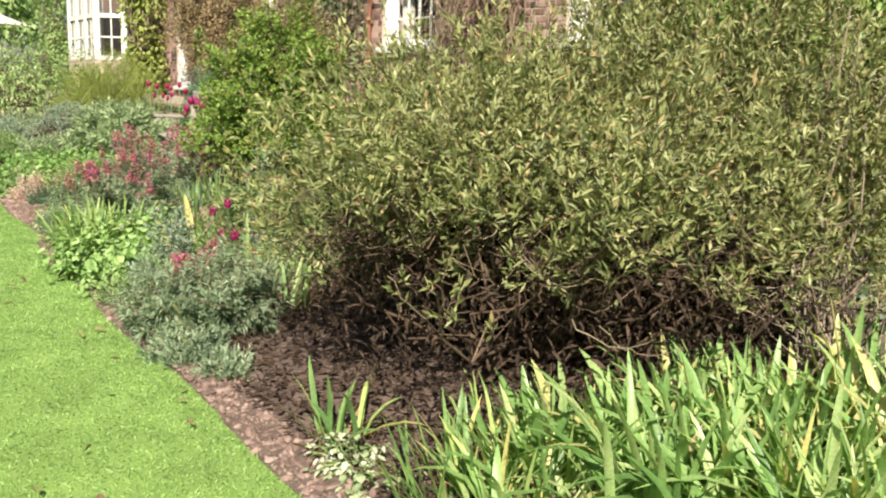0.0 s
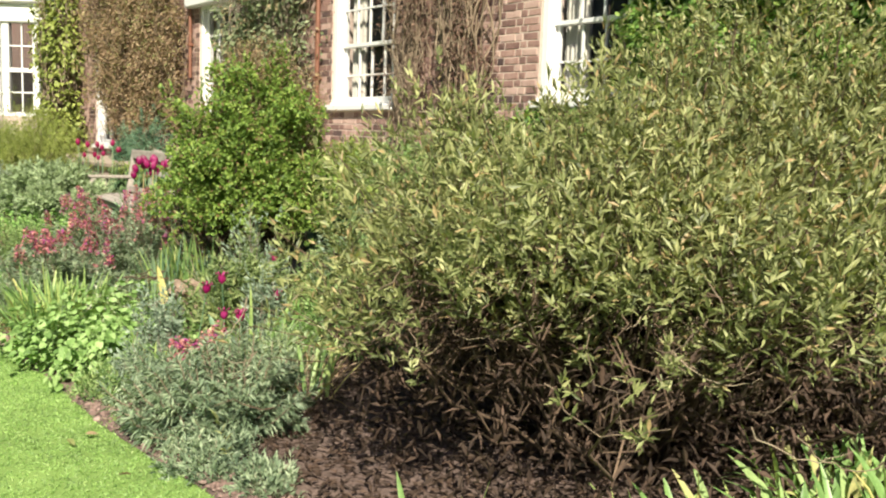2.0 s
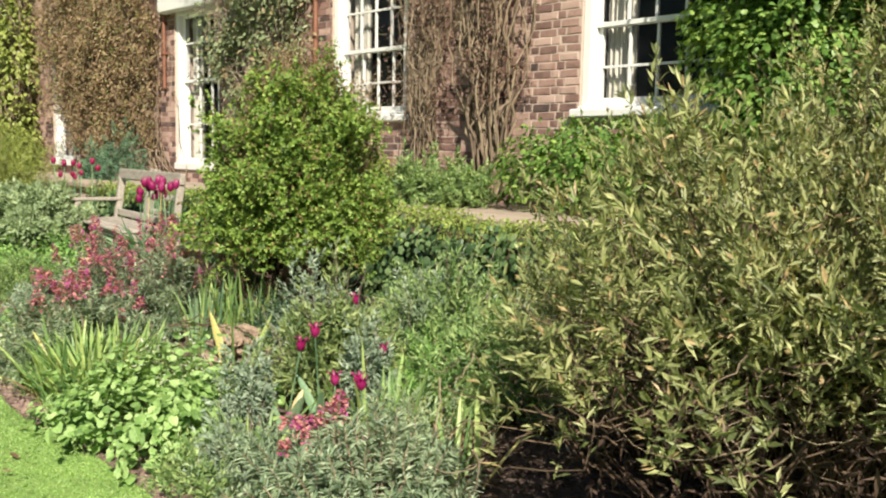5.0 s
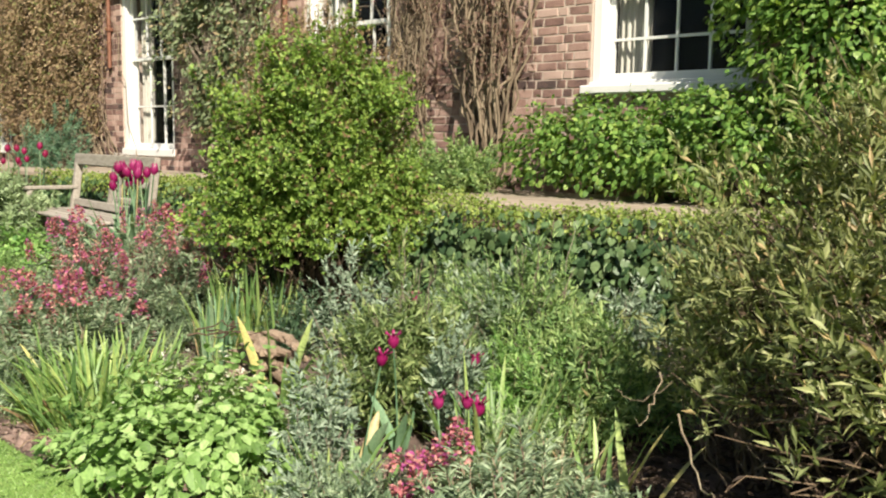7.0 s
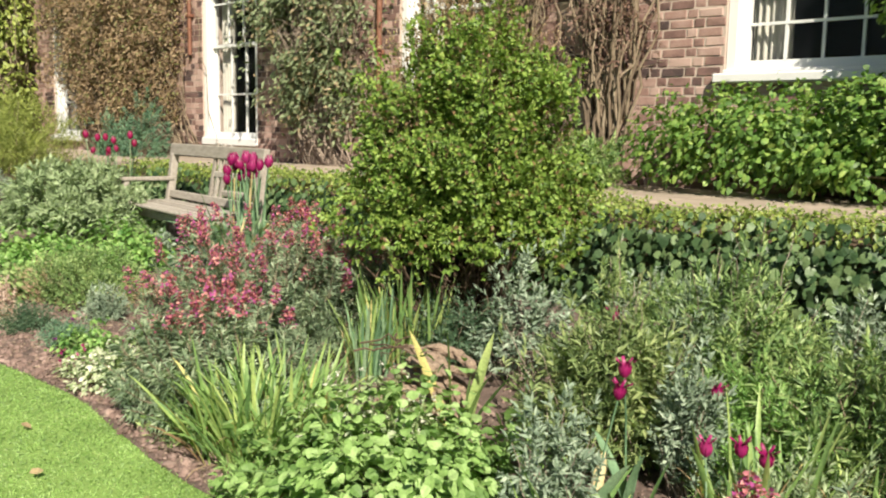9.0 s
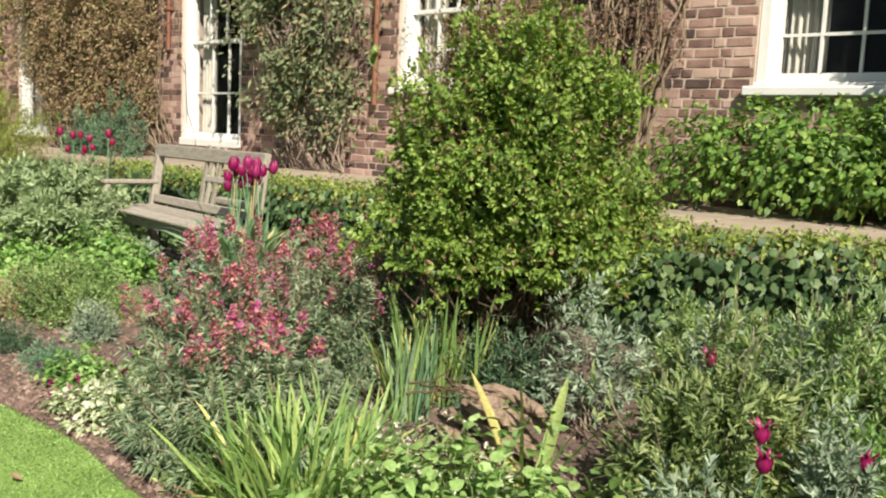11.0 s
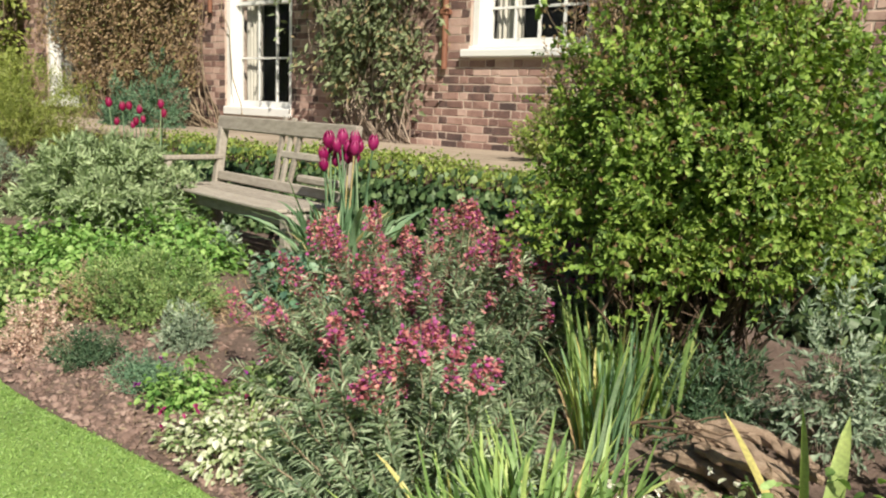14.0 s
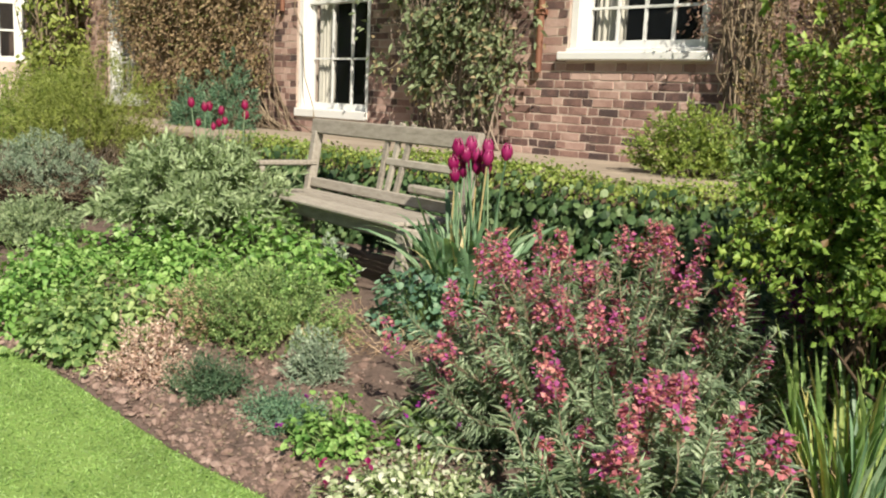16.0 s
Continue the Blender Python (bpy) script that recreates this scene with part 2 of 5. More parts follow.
gm, gnt, gp, gout = base_mat("window_glass")
gp.inputs["Base Color"].default_value = (0.02, 0.022, 0.025, 1)
gp.inputs["Roughness"].default_value = 0.04
gl = gnt.nodes.new("ShaderNodeBsdfTransparent")
gmx = gnt.nodes.new("ShaderNodeMixShader")
gmx.inputs[0].default_value = 0.3
gnt.links.new(gl.outputs[0], gmx.inputs[1])
gnt.links.new(gp.outputs[0], gmx.inputs[2])
gnt.links.new(gmx.outputs[0], gout.inputs["Surface"])
M["glass"] = gm


# ---- mesh helpers ----
def thing(name, label, category, loc=(0, 0, 0), group="", kind=""):
    ob = new(name)
    ob.location = loc
    return tagged(ob, label, category, group, kind)


def np_mesh(name, verts, faces, mat, smooth=False):
    """A mesh from vertex rows (n, 3) and equal-sided face rows (m, k)."""
    v = np.ascontiguousarray(np.asarray(verts, dtype=np.float32).reshape(-1, 3))
    f = np.ascontiguousarray(np.asarray(faces, dtype=np.int32))
    me = bpy.data.meshes.new(name)
    me.vertices.add(len(v))
    me.vertices.foreach_set("co", v.ravel())
    me.loops.add(f.size)
    me.loops.foreach_set("vertex_index", f.ravel())
    me.polygons.add(len(f))
    me.polygons.foreach_set("loop_start", np.arange(0, f.size, f.shape[1], dtype=np.int32))
    me.materials.append(M[mat])
    me.update(calc_edges=True)
    me.validate()
    me.polygons.foreach_set("use_smooth", np.full(len(f), smooth, dtype=bool))
    return me


def np_part(name, vf, mat, parent, label="", smooth=False, kind=""):
    ob = new(name, np_mesh(name, vf[0], vf[1], mat, smooth))
    ob.parent = parent
    return tagged(ob, label, kind=kind)


def part(name, bm, mat, parent=None, label="", smooth=False):
    me = bpy.data.meshes.new(name)
    bm.to_mesh(me)
    bm.free()
    me.materials.append(M[mat])
    if smooth:
        for p in me.polygons:
            p.use_smooth = True
    ob = new(name, me)
    ob.parent = parent
    return tagged(ob, label)


def add_box(bm, lo, hi, m=None, bevel=0.0):
    c = [(a + b) / 2 for a, b in zip(lo, hi)]
    d = [b - a for a, b in zip(lo, hi)]
    r = bmesh.ops.create_cube(bm, size=1.0, matrix=(m or Matrix()) @ Matrix.Translation(c) @ Matrix.Diagonal((*d, 1)))
    if bevel:
        edges = list({e for v in r["verts"] for e in v.link_edges})
        bmesh.ops.bevel(bm, geom=edges, offset=bevel, segments=1, affect="EDGES")
    return bm


def box(lo, hi, m=None, bevel=0.0):
    return add_box(bmesh.new(), lo, hi, m, bevel)


def unit(a):
    return a / np.maximum(np.linalg.norm(a, axis=-1, keepdims=True), 1e-9)


SHAPES = {
    "lance": ([0, 0.45, 1], [0.18, 1, 0.0]),
    "oval": ([0, 0.3, 0.7, 1], [0.15, 0.95, 0.8, 0.05]),
    "round": ([0, 0.22, 0.6, 0.9, 1], [0.3, 0.95, 1, 0.55, 0.1]),
    "blade": ([0, 0.2, 0.45, 0.7, 0.88, 1], [0.75, 1, 1, 0.85, 0.5, 0.03]),
    "petal": ([0, 0.5, 1], [0.3, 1, 0.6]),
}


def leaves(pos, way, length, width, shape="lance", droop=0.2, fold=0.35, up=None, two=False):
    """Leaf ribbons at pos along way; length and width are numbers or one a leaf."""
    n = len(pos)
    t, w = (np.array(a) for a in SHAPES[shape])
    d = unit(way)
    ref = np.tile([0.0, 0, 1], (n, 1)) if up is None else up
    ref = ref + rng.normal(0, 0.35, (n, 3))
    s = unit(np.cross(d, ref))
    u = np.cross(s, d)
    L = np.broadcast_to(np.asarray(length, float), (n,))[:, None, None]
    W = np.broadcast_to(np.asarray(width, float), (n,))[:, None, None] / 2
    if two == "kite":
        droop = np.broadcast_to(np.asarray(droop, float), (n,))
        mid = pos + d * L[:, 0] * 0.45
        tip = pos + d * L[:, 0]
        mid[:, 2] -= droop * L[:, 0, 0] * 0.2
        tip[:, 2] -= droop * L[:, 0, 0]
        lift = u * fold * W[:, 0]
        v = np.stack([pos, mid - s * W[:, 0] + lift, tip, mid + s * W[:, 0] + lift], 1)
        f = (np.array([[0, 1, 2], [0, 2, 3]])[None] + (np.arange(n) * 4)[:, None, None]).reshape(-1, 3)
        return v.reshape(-1, 3), f
    c = np.array([-1.0, 0.0, 1.0]) if not two else np.array([-1.0, 1.0])
    tt = t[None, :, None]
    ctr = pos[:, None] + d[:, None] * L * tt
    dr = np.broadcast_to(np.asarray(droop, float), (n,))[:, None]
    ctr[..., 2] -= (dr * L[:, :, 0]) * t[None] ** 2
    off = W * w[None, :, None]
    v = ctr[:, :, None] + s[:, None, None] * (off[..., None] * c[None, None, :, None]) + u[:, None, None] * (fold * off[..., None] * np.abs(c)[None, None, :, None])
    k, q = len(t), len(c)
    f = [[r * q + j, r * q + j + 1, (r + 1) * q + j + 1, (r + 1) * q + j] for r in range(k - 1) for j in range(q - 1)]
    f = (np.array(f)[None] + (np.arange(n) * k * q)[:, None, None]).reshape(-1, 4)
    return v.reshape(-1, 3), f


def tubes(paths, radii, sides=4):
    """Round stems along paths (n, k, 3), radii (k,) or (n, k)."""
    n, k, _ = paths.shape
    r = np.broadcast_to(radii, (n, k))
    d = unit(np.gradient(paths, axis=1))
    ref = np.where(np.abs(d[..., 2:]) > 0.9, np.array([1.0, 0, 0]), np.array([0, 0, 1.0]))
    a = unit(np.cross(d, ref))
    b = np.cross(d, a)
    th = np.arange(sides) * 2 * np.pi / sides
    v = paths[:, :, None] + r[..., None, None] * (a[:, :, None] * np.cos(th)[None, None, :, None] + b[:, :, None] * np.sin(th)[None, None, :, None])
    f = [[i * sides + j, i * sides + (j + 1) % sides, (i + 1) * sides + (j + 1) % sides, (i + 1) * sides + j] for i in range(k - 1) for j in range(sides)]
    f = (np.array(f)[None] + (np.arange(n) * k * sides)[:, None, None]).reshape(-1, 4)
    return v.reshape(-1, 3), f


def arcs(a, b, k=6, bow=0.2, jitter=0.03, lift=(0, 0, 1)):
    """Bent paths from a to b, (n, k, 3)."""
    n = len(a)
    t = np.linspace(0, 1, k)[None, :, None]
    ln = np.linalg.norm(b - a, axis=1)[:, None, None]
    p = a[:, None] * (1 - t) + b[:, None] * t
    p = p + np.array(lift)[None, None] * (bow * ln * 4 * t * (1 - t))
    wob = rng.normal(0, 1, (n, k, 3)) * jitter * ln
    wob[:, 0] = 0
    return p + wob


def lumps(d, amount, seed=0.0, freq=2.2):
    """Uneven radius over directions d."""
    out = np.empty(len(d))
    for i, q in enumerate(d):
        v = Vector(q)
        out[i] = noise.noise(v * freq + Vector((seed, seed * 1.7, 3.1))) + 0.65 * noise.noise(v * freq * 3.1 + Vector((seed, 7.7, seed)))
    return 1 + amount * out


def dome(n, size, low=-0.15, shell=0.3, amount=0.25, seed=1.0, freq=2.2, taper=0.0):
    """Points in the outer shell of an uneven half-round crown, and outward ways. size: rx, ry, h."""
    d = unit(rng.normal(0, 1, (n * 3, 3)))
    d = d[d[:, 2] > low][:n]
    r = lumps(d, amount, seed, freq) * (1 - shell * rng.random(len(d)) ** 1.6)
    p = d * r[:, None] * np.array(size)
    p[:, :2] *= (1 - taper * np.clip(d[:, 2:], -0.3, 1))
    return p, d


def hollows(p, size, seed, gap):
    """Sink patches of a crown inwards, so that clumps stand out over dark depths."""
    f = 4.2 / max(size) ** 0.6
    o = Vector((seed * 2.3, seed, -seed))
    g = np.array([noise.noise(Vector(q) * f + o) + 0.5 * noise.noise(Vector(q) * f * 2.3 - o) for q in p])
    sink = np.clip((gap - g) / 0.3, 0, 1)
    return p * (1 - 0.42 * sink)[:, None]


def sprigs(tips, ways, per, length, width, shape="lance", stem=0.08, angle=0.75, droop=0.1, up_pull=0.4, two="kite"):
    """Whorled leaves along short shoots that end at tips."""
    n = len(tips)
    w = unit(ways + np.array([0, 0, up_pull]) + rng.normal(0, 0.35, (n, 3)))
    t = np.repeat(rng.random((n, per)) ** 0.8, 1, axis=1)
    pos = tips[:, None] - w[:, None] * (stem * t)[..., None]
    side = unit(np.cross(np.repeat(w[:, None], per, 1), rng.normal(0, 1, (n, per, 3))))
    lean = angle * (0.35 + 0.9 * t)[..., None]
    d = unit(w[:, None] * (1.15 - lean) + side * lean)
    L = length * (0.65 + 0.6 * rng.random(n * per))
    return leaves(pos.reshape(-1, 3), d.reshape(-1, 3), L, width * (0.7 + 0.6 * rng.random(n * per)), shape, droop, 0.35, up=np.repeat(w, per, 0), two=two)


def clump(n, radius, length, width, spread=0.5, droop=0.3, shape="blade", fold=0.25):
    """Blades that rise from one root."""
    th = rng.random(n) * 2 * np.pi
    rr = radius * np.sqrt(rng.random(n))
    pos = np.stack([rr * np.cos(th), rr * np.sin(th), np.zeros(n)], 1)
    th2 = th + rng.normal(0, 0.7, n)
    lean = spread * (0.15 + rng.random(n))
    d = np.stack([np.cos(th2) * lean, np.sin(th2) * lean, np.ones(n)], 1)
    L = length * (0.55 + 0.5 * rng.random(n))
    return leaves(pos, d, L, width * (0.7 + 0.5 * rng.random(n)), shape, droop * rng.random(n) * 1.6, fold, up=np.stack([-np.sin(th2), np.cos(th2), np.zeros(n)], 1) + 0.01)


def ground_z(x, y):
    """Height of the bed over the lawn."""
    b = min(max((y - 1.2) / 1.6, 0), 1)
    return 0.14 * b + 0.02 * noise.noise(Vector((x * 1.3, y * 1.3, 0)))


def at_bed(x, y, z=0.0):
    return (x, y, ground_z(x, y) - 0.01 + z)

# ---- ground ----
WALL_Y, TERRACE = 6.19, 0.8


def edge_y(x):
    return 1.1 + 0.12 * min(1, max(0, (-6.3 - x) / 1.3)) + 0.02 * math.sin(x * 3.1)


bm = bmesh.new()
bmesh.ops.create_grid(bm, x_segments=40, y_segments=40, size=400)
tagged(part("ground", bm, "turf", label="wide mown grass ground round the house"), category="ground", kind="structure")

xs, ys = np.linspace(0.6, -26.0, 220), np.linspace(0, 1, 42)
gv = []
for x in xs:
    e = edge_y(x) + 0.012 * noise.noise(Vector((x * 9, 2, 1)))
    for k, q in enumerate(ys):
        y = e + q * (4.75 - e)
        z = ground_z(x, y) + 0.008 + 0.022 * noise.noise(Vector((x * 7, y * 7, 4))) * (k > 1) + 0.012 * noise.noise(Vector((x * 21, y * 21, 9)))
        gv.append((x, y, z if k else 0.004))
gf = [[i * 42 + j, (i + 1) * 42 + j, (i + 1) * 42 + j + 1, i * 42 + j + 1] for i in range(219) for j in range(41)]
bed = np_part("flower_bed", (np.array(gv), np.array(gf)), "soil", None, "brown crumbly soil bed beside the lawn", True)
tagged(bed, category="soil bed", kind="structure")

# lawn blades
n = 150000
gx = -0.2 - 12.0 * rng.beta(1.3, 1.4, n)
gy = 1.28 - 2.4 * rng.random(n) ** 1.5
keep = gy < np.array([edge_y(x) for x in gx]) + 0.012 * rng.normal(0, 1, n)
gx, gy = gx[keep], gy[keep]
gp3 = np.stack([gx, gy, np.full(len(gx), -0.004)], 1)
gd = np.stack([rng.normal(0, 0.6, len(gx)), rng.normal(0, 0.6, len(gx)), np.ones(len(gx))], 1)
tagged(np_part("lawn_grass", leaves(gp3, gd, 0.018 + 0.02 * rng.random(len(gx)), 0.005, "lance", 0.4, 0.15, two="kite"), "grass", None, "short bright green mown lawn grass"), category="grass", kind="stuff")

# clods and crumbs on the soil
n = 30000
cx = -1.5 - 9.5 * rng.random(n)
cy = np.array([edge_y(x) for x in cx]) + 0.01 + np.abs(rng.normal(0, 0.48, n))
bare = (cx < -4.3) | (cy < 1.3)
cx, cy = cx[bare], cy[bare]
n = len(cx)
cz = np.array([ground_z(x, y) for x, y in zip(cx, cy)])
ico = bmesh.new()
bmesh.ops.create_icosphere(ico, subdivisions=1, radius=1)
iv = np.array([v.co[:] for v in ico.verts])
ifc = np.array([[v.index for v in f.verts] for f in ico.faces])
ico.free()
sz = (0.0025 + 0.017 * rng.random(n) ** 6)[:, None, None] * (0.4 + 1.3 * rng.random((n, 1, 3))) * np.array([1.1, 1.1, 0.75])
cv = iv[None] * sz * (0.75 + 0.5 * rng.random((n, len(iv), 1))) + np.stack([cx, cy, cz + 0.009], 1)[:, None]
cf = (ifc[None] + (np.arange(n) * len(iv))[:, None, None]).reshape(-1, 3)
tagged(np_part("soil_clods", (cv, cf), "clod", None, "loose dry crumbs of brown earth on the bed"), category="soil", kind="stuff")
# wood chips and dry scraps on the open soil
n = 5200
lp = np.stack([-4.0 - 6.5 * rng.random(n), np.zeros(n), np.zeros(n)], 1)
lp[:, 1] = [edge_y(a) + 0.03 for a in lp[:, 0]] + np.abs(rng.normal(0, 0.5, n))
lp[:, 2] = [ground_z(a, b) + 0.018 for a, b, _ in lp]
tagged(np_part("wood_chips", leaves(lp, rng.normal(0, 1, (n, 3)) * [1, 1, 0.3], 0.012 + 0.035 * rng.random(n) ** 2, 0.008, "petal", 0.1, 0.1, two="kite"), "bark", None, "brown bark scraps scattered on the bed"), category="mulch", kind="stuff")
# litter under the shrub, coloured near-black to carry the shade there
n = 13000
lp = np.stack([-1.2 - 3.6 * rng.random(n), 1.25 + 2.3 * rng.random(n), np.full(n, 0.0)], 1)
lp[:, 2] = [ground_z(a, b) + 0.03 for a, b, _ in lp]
tagged(np_part("shade_litter", leaves(lp, rng.normal(0, 1, (n, 3)) * [1, 1, 0.25], 0.05, 0.014, "lance", 0.1, two="kite"), "shade_litter", None, "fallen leaves coloured near-black as shade under the shrub"), category="leaf litter", kind="stuff")

# ---- house ----
OPEN = [(-19.6, -18.3, 0.95, 3.5), (-14.72, -13.42, 0.98, 3.36), (-10.78, -9.44, 1.64, 3.4), (-7.07, -5.67, 1.64, 3.4)]
X0, X1, ZTOP = -21.5, 8.0, 6.4
house = thing("wall_house", "old red brick house wall with pale lime joints", "wall", (0, 0, 0), kind="structure")
bm = bmesh.new()
cuts = [X0] + [c for o in OPEN for c in o[:2]] + [X1]
for i in range(0, len(cuts), 2):
    add_box(bm, (cuts[i], WALL_Y + 0.006, 0), (cuts[i + 1], WALL_Y + 0.36, ZTOP))
for a, b, lo, hi in OPEN:
    add_box(bm, (a, WALL_Y + 0.006, 0), (b, WALL_Y + 0.36, lo))
    add_box(bm, (a, WALL_Y + 0.006, hi), (b, WALL_Y + 0.36, ZTOP))
part("mortar_wall", bm, "mortar", house, "pale lime mortar")
# Simple room shell behind the windows, its dimness painted near-black.
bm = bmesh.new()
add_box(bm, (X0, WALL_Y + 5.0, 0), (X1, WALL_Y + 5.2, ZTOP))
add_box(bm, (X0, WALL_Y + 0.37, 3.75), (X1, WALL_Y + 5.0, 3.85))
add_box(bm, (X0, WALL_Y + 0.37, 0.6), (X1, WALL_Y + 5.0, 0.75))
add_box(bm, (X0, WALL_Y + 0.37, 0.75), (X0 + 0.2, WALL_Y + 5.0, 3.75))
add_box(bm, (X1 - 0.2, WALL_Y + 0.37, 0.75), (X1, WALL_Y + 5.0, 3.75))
tagged(part("wall_rooms", bm, "room", label="plain room shell coloured near-black for indoor dimness"), category="wall", kind="structure")
bm = bmesh.new()
add_box(bm, (X0 - 0.3, WALL_Y - 0.3, ZTOP + 0.002), (X1 + 0.3, WALL_Y + 5.4, ZTOP + 0.2))
tagged(part("roof", bm, "mortar", label="plain eaves board closing the house top"), category="roof", kind="structure")

# terrace: fill, paving slabs
bm = box((-26, 4.62, 0), (8, WALL_Y, TERRACE - 0.06))
tagged(part("terrace_wall", bm, "mortar", label="low rendered retaining wall under the terrace"), category="wall", kind="structure")
terrace = thing("terrace_floor", "worn sandstone slab terrace along the house", "paving", kind="structure")
x = 2.0
while x > -24:
    wdt = 0.55 + 0.35 * random.random()
    for y0, y1 in ((4.55, 5.08), (5.09, 5.6), (5.61, 6.18)):
        part("slab", box((x - wdt + 0.008, y0, TERRACE - 0.056), (x, y1, TERRACE + 0.004 * random.random()), bevel=0.008), "paving", terrace)
    x -= wdt


def sash_window(name, a, b, lo, hi, cols, rows, meet, sill=True, label="white painted wooden sash window with many panes", curtains="l"):
    """A deep box frame, two sashes with bars, panes, a sill. rows: heights of bars and rails."""
    w = thing(name, label, "window", (a, WALL_Y, lo), kind="structure")
    W, H = b - a, hi - lo
    f = 0.085
    bm = bmesh.new()
    for x0, x1, z0, z1 in ((0.002, f, 0.0, H), (W - f, W - 0.002, 0.0, H), (f, W - f, H - 0.09, H)):
        add_box(bm, (x0, 0.03, z0), (x1, 0.21, z1), bevel=0.006)
    part("window_frame", bm, "white", w)
    bm = bmesh.new()
    if sill:
        add_box(bm, (-0.06, -0.075, -0.005), (W + 0.06, 0.1, 0.07), bevel=0.012)
        add_box(bm, (0.0, -0.02, 0.07), (W, 0.2, 0.1), bevel=0.006)
    else:
        add_box(bm, (0.0, -0.03, 0.0), (W, 0.2, 0.1), bevel=0.01)
    part("window_sill", bm, "white", w)
    z0 = 0.1
    mz = meet - lo
    for sash, (s0, s1, y) in enumerate(((z0, mz + 0.02, 0.15), (mz - 0.02, H - 0.09, 0.11))):
        bm = bmesh.new()
        st = 0.045
        for x0, x1, c0, c1 in ((f, f + st, s0, s1), (W - f - st, W - f, s0, s1), (f + st, W - f - st, s0, s0 + (0.075 if sash == 0 else 0.04)), (f + st, W - f - st, s1 - 0.045, s1)):
            add_box(bm, (x0, y, c0), (x1, y + 0.04, c1))
        leaf = part("sash", bm, "white", w)
        inner = (W - 2 * f - 2 * st) / cols
        zs = [s0] + [r - lo for r in rows if s0 + 0.1 < r - lo < s1 - 0.1] + [s1]
        for c in range(1, cols):
            xx = f + st + c * inner
            part("glazing_bar", box((xx - 0.011, y + 0.004, s0 + 0.041), (xx + 0.011, y + 0.034, s1 - 0.046)), "white", leaf)
        for r in zs[1:-1]:
            part("glazing_bar", box((f + st + 0.001, y + 0.002, r - 0.011), (W - f - st - 0.001, y + 0.032, r + 0.011)), "white", leaf)
        for c in range(cols):
            for r in range(len(zs) - 1):
                xx = f + st + c * inner
                tilt = 0.004 * random.uniform(-1, 1)
                bmp = bmesh.new()
                q = [bmp.verts.new(v) for v in ((xx, y + 0.02 + tilt, zs[r]), (xx + inner, y + 0.02 - tilt, zs[r]), (xx + inner, y + 0.02 - tilt, zs[r + 1]), (xx, y + 0.02 + tilt, zs[r + 1]))]
                bmp.faces.new(q)
                pane = part("pane", bmp, "glass", leaf, "clear old window glass")
                pane.visible_shadow = False
    for side in curtains:
        c0 = a + f + 0.03 if side == "l" else b - f - 0.3
        k = 26
        cv = [(c0 + 0.32 * i / k, WALL_Y + 0.25 + 0.028 * math.sin(i * 1.35) + 0.01 * math.sin(i * 3.1), z) for z in (lo + 0.02, lo + H * 0.5, hi) for i in range(k + 1)]
        cf = [[r * (k + 1) + i, r * (k + 1) + i + 1, (r + 1) * (k + 1) + i + 1, (r + 1) * (k + 1) + i] for r in range(2) for i in range(k)]
        cur = np_part("curtain", (np.array(cv), np.array(cf)), "curtain", None, "pale gathered curtain hanging behind the window panes", True)
        tagged(cur, category="curtain", group="window curtains")
    return w


sash_window("window_1", *OPEN[0], 3, (1.6, 2.25, 2.9), 2.25)
sash_window("window_2", *OPEN[1], 3, (1.66, 2.3, 2.85), 2.3, sill=False, label="tall white sash window down to the terrace")
sash_window("window_3", *OPEN[2], 4, (2.09, 2.46, 2.9), 2.46)
sash_window("window_4", *OPEN[3], 4, (2.09, 2.46, 2.9), 2.46, curtains="l")
tagged(part("blind_box", box((-14.95, WALL_Y - 0.16, 3.3), (-13.3, WALL_Y - 0.002, 3.62), bevel=0.02), "white", label="white painted blind box above the tall window"), category="blind box")
for nm, x, mat, r, z0, z1, lab in (("drainpipe", -11.05, "iron", 0.03, 1.53, 5.6, "rust-brown cast iron drainpipe on the brick wall"), ("drainpipe", -14.95, "iron", 0.028, 2.2, 5.6, "thin rust-brown pipe on the brick wall")):
    dp = thing(nm, lab, "drainpipe", (x, WALL_Y - 0.05, z0))
    pv = tubes(np.array([[[0, 0, 0], [0, 0, (z1 - z0) / 2], [0, 0, z1 - z0]]]), r, 10)
    np_part("pipe_length", pv, mat, dp, smooth=True)
    for zc in (0.5, 2.2, 3.6):
        if zc < z1 - z0:
            part("pipe_collar", box((-0.045, -0.035, zc), (0.045, 0.049, zc + 0.05), bevel=0.008), mat, dp)

